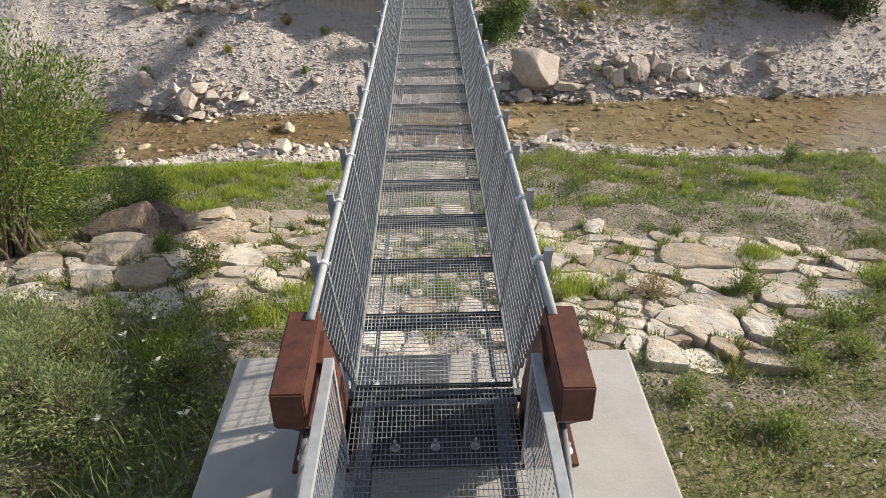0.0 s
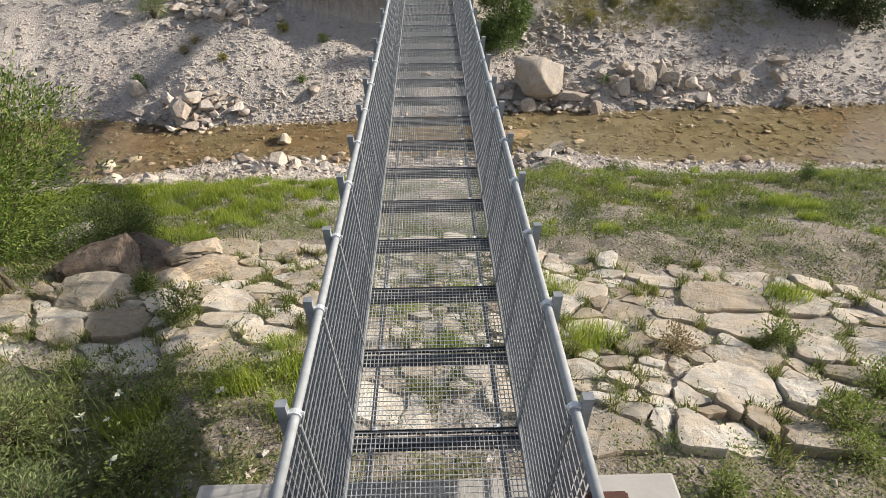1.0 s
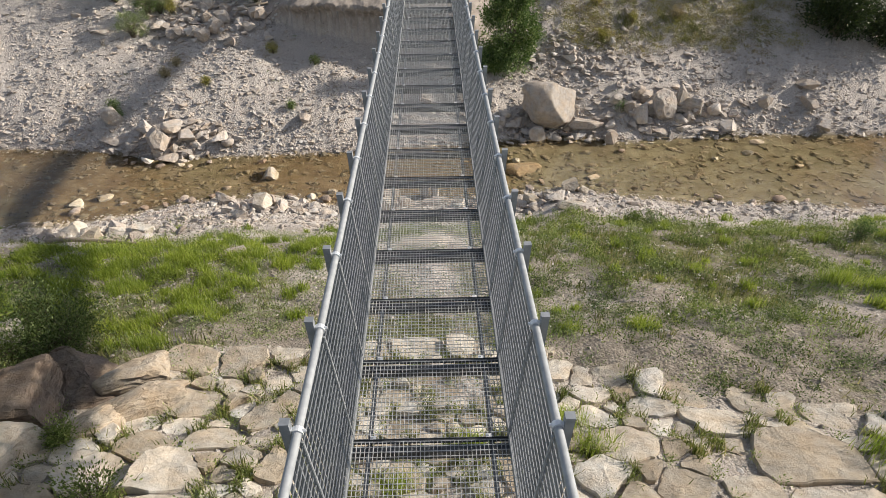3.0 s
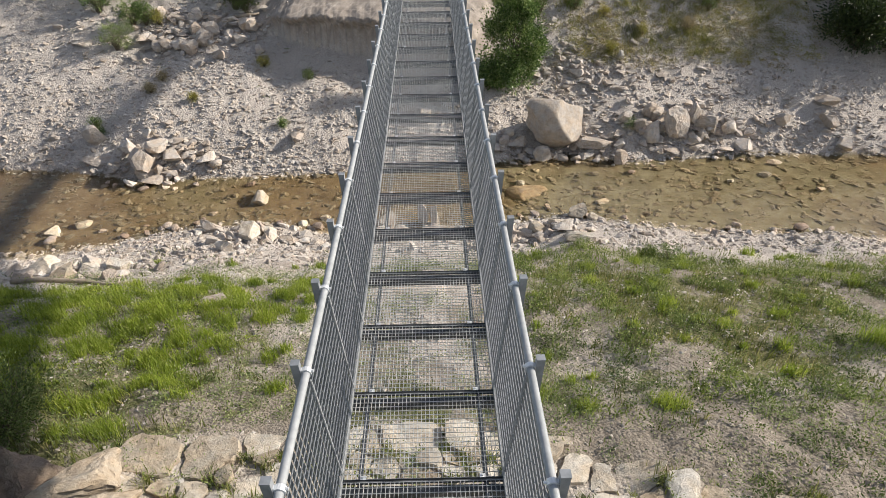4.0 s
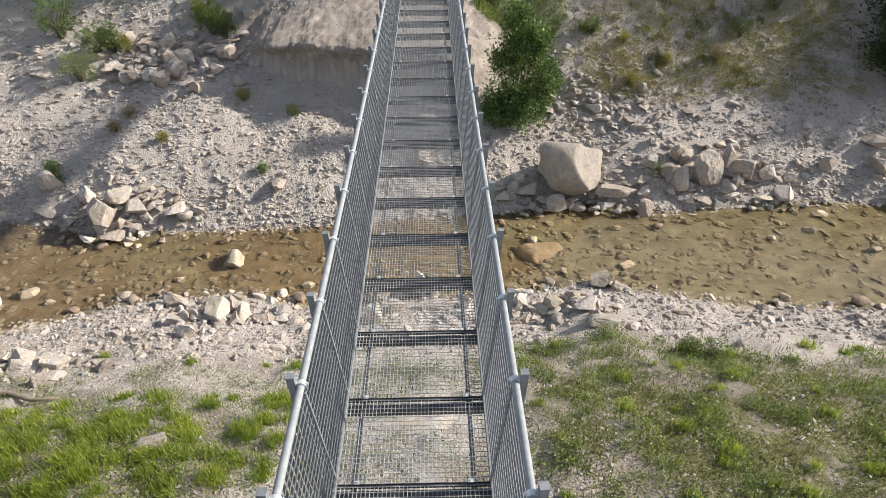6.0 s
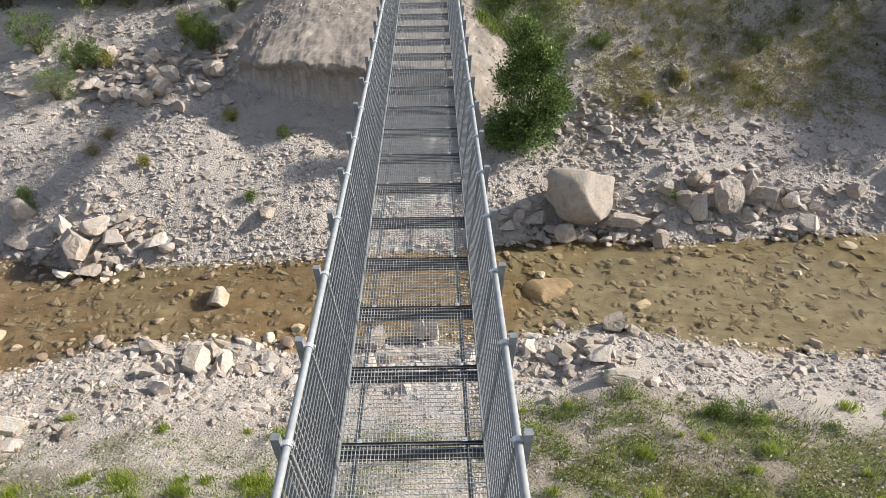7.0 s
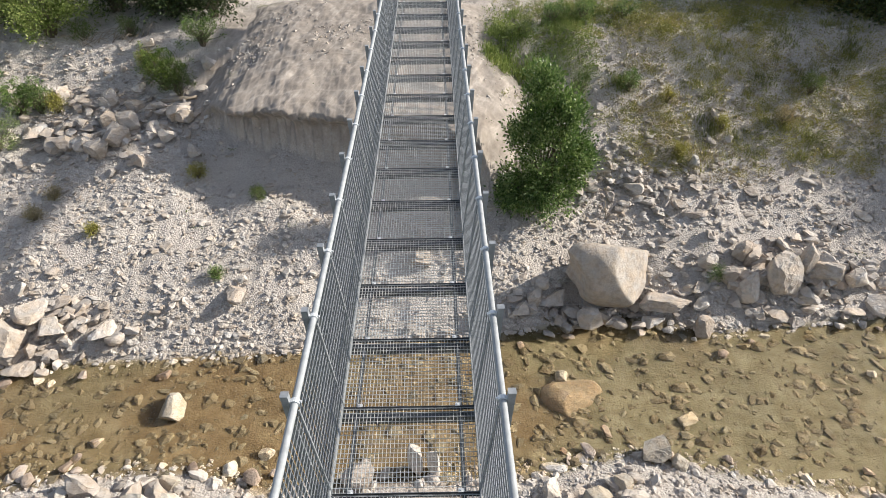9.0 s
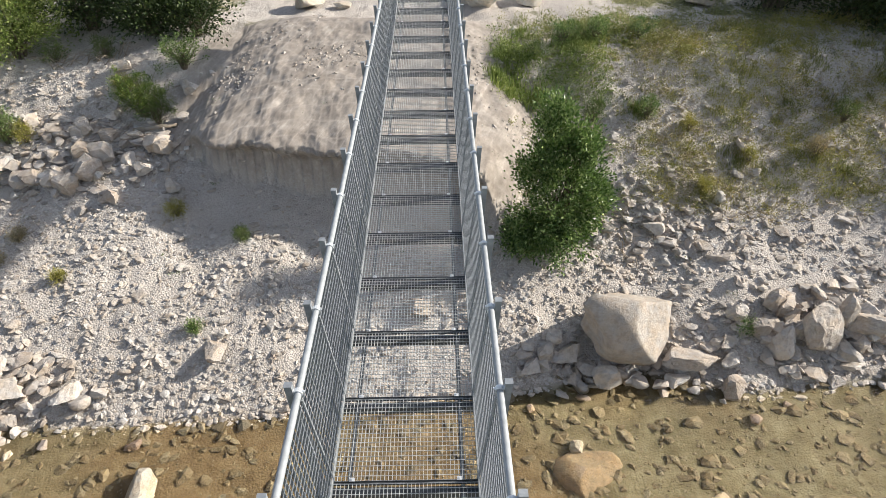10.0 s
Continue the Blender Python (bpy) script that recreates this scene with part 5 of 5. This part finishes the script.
weed_field("lush_weeds", "lush leafy meadow plants near the gravel strip", MEADOW, 4200, (1.2, 16, 8.5, 18.5), 84, lush, 0.055, 36, 0.085, 0.2)
x, y, u = scatter(30000, 1.2, 16, 8.5, 18.5, 34, lush)
blades("lush_grass", "yellow-green meadow grass near the gravel strip", MEADOW, x, y, 0.08 + 0.2 * u, 66, 0.008, 0.5)


def rank(x, y):
    n = fbm(x * 0.8, y * 0.8, 87, 3)
    return np.clip(0.35 + 1.2 * n, 0, 1) * keep_off(x, y) * off_stones(x, y)


x, y, u = scatter(4500, -8, -1.65, -2.5, 4.4, 35, rank)
blades("rank_grass", "tall silvery green grass and stalks beside the abutment", SILVER, x, y, 0.2 + 0.35 * u, 67, 0.006, 0.4)
x, y, u = scatter(3000, 1.65, 9, -2.5, 3.0, 36, rank)
blades("dry_grass", "dry and green grass stalks beside the abutment", GRASS, x, y, 0.08 + 0.2 * u, 68, 0.005, 0.5)
rj = random.Random(12)
JOINTS = [p for poly, cx, cy in STONES for p in poly if rj.random() < 0.36]
jx, jy = np.array([p.x for p in JOINTS]), np.array([p.y for p in JOINTS])
rn = np.random.RandomState(79)
per = 46
ju = np.repeat(rn.uniform(0.3, 1.0, len(jx)), per)
ox, oy = rn.normal(0, 0.04, len(ju)) * (0.5 + ju), rn.normal(0, 0.04, len(ju)) * (0.5 + ju)
c = np.stack([np.repeat(jx, per) + ox, np.repeat(jy, per) + oy, np.repeat(height(jx, jy), per) + 0.03 + np.abs(rn.normal(0.05, 0.05, len(ju))) * (0.5 + ju)], 1)
v, f = leaf_cloud(c, np.stack([ox, oy, 0 * ox + 0.05], 1) / 0.05, 0.034, 80, 0.45)
tagged(new("joint_weeds", mesh_of("joint_weeds", v, f, MEADOW)), "green weeds growing in the joints of the laid stones", "weeds", kind="stuff")
jg = np.repeat(np.arange(len(jx)), 40)[: 40 * len(jx)]
sel = (jg % 3) == 0
blades("joint_grass", "short grass in the joints of the laid stones", GRASS, jx[jg][sel] + rn.normal(0, 0.07, sel.sum()), jy[jg][sel] + rn.normal(0, 0.07, sel.sum()), rn.uniform(0.12, 0.3, sel.sum()), 65, 0.007, 0.6)


def flowers(name, label, n, area, seed, keep, size, tall):
    x, y, u = scatter(n, *area, seed, keep)
    rn = np.random.RandomState(seed)
    k = 6
    a = np.tile(np.arange(k) * 2 * math.pi / k, len(x))
    c = np.stack([np.repeat(x, k), np.repeat(y, k), np.repeat(height(x, y) + tall * (0.4 + u), k)], 1)
    v, f = leaf_cloud(c, np.stack([np.cos(a), np.sin(a), 0.15 + 0 * a], 1) * 2.5, size, seed + 1, 0.7)
    return tagged(new(name, mesh_of(name, v, f, WHITE)), label, "flowers", kind="stuff")


flowers("daisies", "small white wild flowers in the meadow", 170, (2, 13, 9, 18), 81, lambda x, y: weeds_near(x, y), 0.03, 0.16)
flowers("wild_carrot", "white wild carrot flower heads in the grass", 26, (-5.2, -2.2, 0.5, 3.2), 82, lambda x, y: 0.8 + 0 * x, 0.055, 0.4)

LOBES = ((0, 0, 1.0, 1.3, 1.0), (0.1, 0, 1.9, 1.25, 1.1), (-0.85, -0.2, 0.8, 0.75, 0.8), (0.85, 0.1, 1.7, 0.65, 1.0), (0, 0.1, 2.8, 0.95, 1.1), (-0.25, 0.2, 3.7, 0.5, 0.9), (0.55, 0.1, 3.1, 0.5, 0.7), (-0.6, 0.1, 2.4, 0.6, 0.8), (0.1, -0.35, 0.4, 1.15, 0.45), (-0.85, -0.35, 0.45, 0.8, 0.5))
shrub("shrub", "dense glossy green shrub beside the earth outcrop", BUSH, 3.6, 29.55, 4.4, 1.4, 440, 62, 0.105, 91, aspect=0.55, low=0.0, puff=0.135, lobes=LOBES)
for i, (x, y, t, w, n, sd) in enumerate([(-11.9, 11.0, 3.4, 1.5, 180, 102), (-8.9, 7.9, 2.2, 1.1, 200, 103), (-10.6, 8.8, 3.8, 2.0, 280, 104), (-9.8, 6.8, 3.0, 1.4, 120, 105)]):
    shrub("willow_shrub", "bushy yellow-green willow shrub on the slope", WILLOW, x, y, t, w, int(n * 0.75), 80, 0.088, sd, aspect=0.3, low=0.02, puff=0.19, top=0.7)
shrub("willow_shrub", "tall airy yellow-green willow shrub leaning over the slope", WILLOW, -7.25, 6.0, 3.9, 2.25, 430, 70, 0.082, 101, aspect=0.3, low=0.16, puff=0.17)
for i, (x, y, t, sd) in enumerate([(-7.5, 9.6, 0.9, 111), (-6.8, 9.6, 0.7, 112), (-6.5, 9.0, 0.5, 113), (-8.9, 8.9, 1.0, 116), (-9.4, 8.2, 1.2, 117), (-8.5, 9.4, 0.7, 118), (-7.2, 8.6, 0.4, 119), (-8.2, 8.4, 0.7, 115)]):
    shrub("bramble", "low dark bramble thicket with bare twigs", WEED, x, y, t, 0.8, 60, 55, 0.055, sd, low=0.0)
for i, (x, y, t, w, n, sd) in enumerate([(19.7, 31.0, 2.3, 1.5, 170, 127), (20.8, 33.0, 2.6, 1.8, 150, 128), (22.2, 30.6, 2.2, 1.7, 120, 129), (15.4, 37.6, 2.6, 1.8, 170, 151), (17.4, 36.0, 2.4, 1.7, 150, 152), (13.2, 39.4, 3.2, 1.8, 130, 153), (17.2, 38.6, 2.8, 1.9, 120, 121), (20.2, 37.2, 2.6, 2.1, 130, 122), (23.0, 35.6, 2.4, 2.0, 110, 123), (15.0, 41.2, 3.0, 2.0, 110, 124), (18.5, 40.0, 3.8, 2.4, 120, 125)]):
    shrub("tree", "leafy tree above the far bank, shade in its leaf colour", TREE_SHADED, x, y, t, w, n, 52, 0.15, sd, "tree", 0.02, puff=0.28)
for i, (x, y, t, w, n, sd) in enumerate([(-12.0, 37.7, 2.6, 1.7, 130, 131), (-16.2, 37.2, 3.2, 1.8, 140, 132), (-9.8, 37.5, 2.4, 1.5, 120, 133), (-8.2, 37.4, 2.0, 1.2, 90, 134), (-17.6, 35.6, 3.6, 2.2, 120, 135), (-11.0, 39.8, 3.6, 2.4, 110, 136), (-15.6, 39.6, 4.2, 2.6, 110, 137)]):
    shrub("tree", "leafy thicket tree behind the gravel, shade in its leaf colour", TREE_SHADED, x, y, t, w, n, 56, 0.14, sd, "tree", 0.0, puff=0.28)
SMALL = [(-9.3, 34.0, 1.6, WILLOW), (-8.8, 33.7, 1.3, WEED), (-9.9, 34.4, 0.9, YELLOW), (-8.1, 35.2, 1.2, BUSH), (-13.4, 33.0, 1.2, BUSH), (-11.0, 36.0, .8, WEED), (-12.6, 35.7, .7, WEED), (-13.9, 32.7, 1.4, BUSH), (-15.7, 33.6, 1.7, BUSH), (-14.4, 31.6, 1.4, SILVER), (-12.2, 28.9, .5, DRY), (-14.15, 27.3, .55, BUSH), (-7.5, 30.5, .55, YELLOW), (-5.4, 29.6, .45, WEED),
         (-13.9, 26.9, .4, BUSH), (-6.2, 26.9, .35, BUSH), (-10.2, 28.3, .35, YELLOW), (-11.9, 29.7, .4, DRY), (8.5, 26.9, .5, BUSH), (7.1, 33.6, .8, BUSH), (5.4, 33.6, .9, WEED), (8.4, 33.2, .6, YELLOW), (10.0, 32.0, .6, YELLOW),
         (12.2, 32.2, .7, DRY), (8.3, 31.0, .5, YELLOW), (13.5, 33.4, .8, WEED), (4.6, 36.2, 1.0, BUSH), (5.8, 36.4, .9, BUSH), (7.4, 36.6, .8, BUSH), (3.6, 35.4, .7, WEED), (7.0, 17.3, .6, BUSH), (6.4, 17.4, .5, WILLOW),
         (-12.8, 33.0, .7, YELLOW), (4.9, 4.45, .5, MEADOW), (4.5, 2.45, .5, MEADOW), (5.4, 3.1, .5, MEADOW), (3.34, 4.25, .4, DRY), (-4.9, 6.35, .35, MEADOW), (-3.75, 5.1, .55, MEADOW), (-1.9, 13.8, .4, BUSH), (11.5, 14.5, .6, BUSH)]
for i, (x, y, t, m) in enumerate(SMALL):
    dry = m in (DRY, YELLOW)
    shrub("small_bush", "small dry yellowish bush on stony ground" if dry else "small leafy green bush on stony ground", m, x, y, t, t * 0.55, int(34 * max(1, 1.6 * t)), 42, 0.034 + 0.022 * t, 141 + i, low=0.0, puff=0.07)
MUGWORT = [(-4.45, 2.3, .8), (-4.2, 1.4, .9), (-3.4, .95, .8), (-5.4, 3.0, .7), (-3.8, .3, .8), (-5.9, 2.2, .8), (-5.2, .9, .9)]
for i, (x, y, t) in enumerate(MUGWORT):
    shrub("weed_plant", "silvery green bushy mugwort plant beside the abutment", SILVER, x, y, t, t * 0.62, int(70 * t), 60, 0.055, 401 + i, "weed", low=0.05, aspect=0.26, puff=0.085)
LEAFY = [(-2.65, 1.6, .4), (-3.0, 2.7, .35), (-4.5, 3.6, .3), (-2.5, 3.1, .3), (2.7, 1.5, .2), (4.3, 2.0, .26), (6.1, 3.5, .5), (3.4, .9, .2), (5.2, 2.4, .3), (6.8, 2.9, .45), (7.0, 4.4, .45)]
for i, (x, y, t) in enumerate(LEAFY):
    shrub("weed_plant", "leafy green weed beside the abutment", MEADOW, x, y, t, t * 0.8, int(20 + 50 * t), 34, 0.04, 431 + i, "weed", low=0.0, aspect=0.4, puff=0.075)
shrub("bush", "bright leafy bush in front of the dark thicket", MEADOW, -13.9, 36.0, 2.5, 1.4, 150, 70, 0.10, 171, aspect=0.5, low=0.0, puff=0.2)
rt = random.Random(31)
for x, y, n in ((-11.3, 35.7, 12), (-12.2, 35.5, 10), (-10.5, 36.0, 8), (8.2, 31.3, 6), (11.2, 33.6, 7), (5.9, 28.9, 4)):
    heap = tagged(new("brushwood"), "tangle of bare bleached dead branches on the ground", "branches")
    for _ in range(n):
        bm = bmesh.new()
        a, ln = rt.uniform(0, 6.28), rt.uniform(0.5, 1.2)
        p = Vector((x + rt.uniform(-0.4, 0.4), y + rt.uniform(-0.3, 0.3), 0))
        q = p + Vector((math.cos(a) * ln, math.sin(a) * ln * 0.6, 0))
        m = p.lerp(q, 0.5)
        p.z, q.z, m.z = [float(height(k.x, k.y)) + h for k, h in ((p, 0.0), (q, rt.uniform(0.02, 0.25)), (m, rt.uniform(0.15, 0.4)))]
        tube(bm, [p, m, q], [0.018, 0.013, 0.006], 5)
        part("branch", bm, DRY_WOOD, heap, smooth=True)
bm = bmesh.new()
tube(bm, [(a, b, float(height(a, b)) + c) for a, b, c in ((-11.2, 15.9, 0.05), (-10.35, 15.85, 0.1), (-9.2, 15.9, 0.09), (-8.5, 15.55, 0.12), (-7.9, 15.5, 0.05))], [0.075, 0.07, 0.06, 0.045, 0.02], 8)
tagged(new("driftwood", bm_mesh("driftwood", bm, DRY_WOOD, True)), "bleached driftwood branch lying on the gravel", "driftwood")
bm = bmesh.new()
pts = [(-9.5, 33.35), (-8.8, 33.5), (-8.1, 33.45)]
tube(bm, [(a, b, float(height(a, b)) + 0.06) for a, b in pts], [0.09, 0.08, 0.06], 8)
tagged(new("log", bm_mesh("log", bm, DRY_WOOD, True)), "grey weathered log beside the earth outcrop", "log")
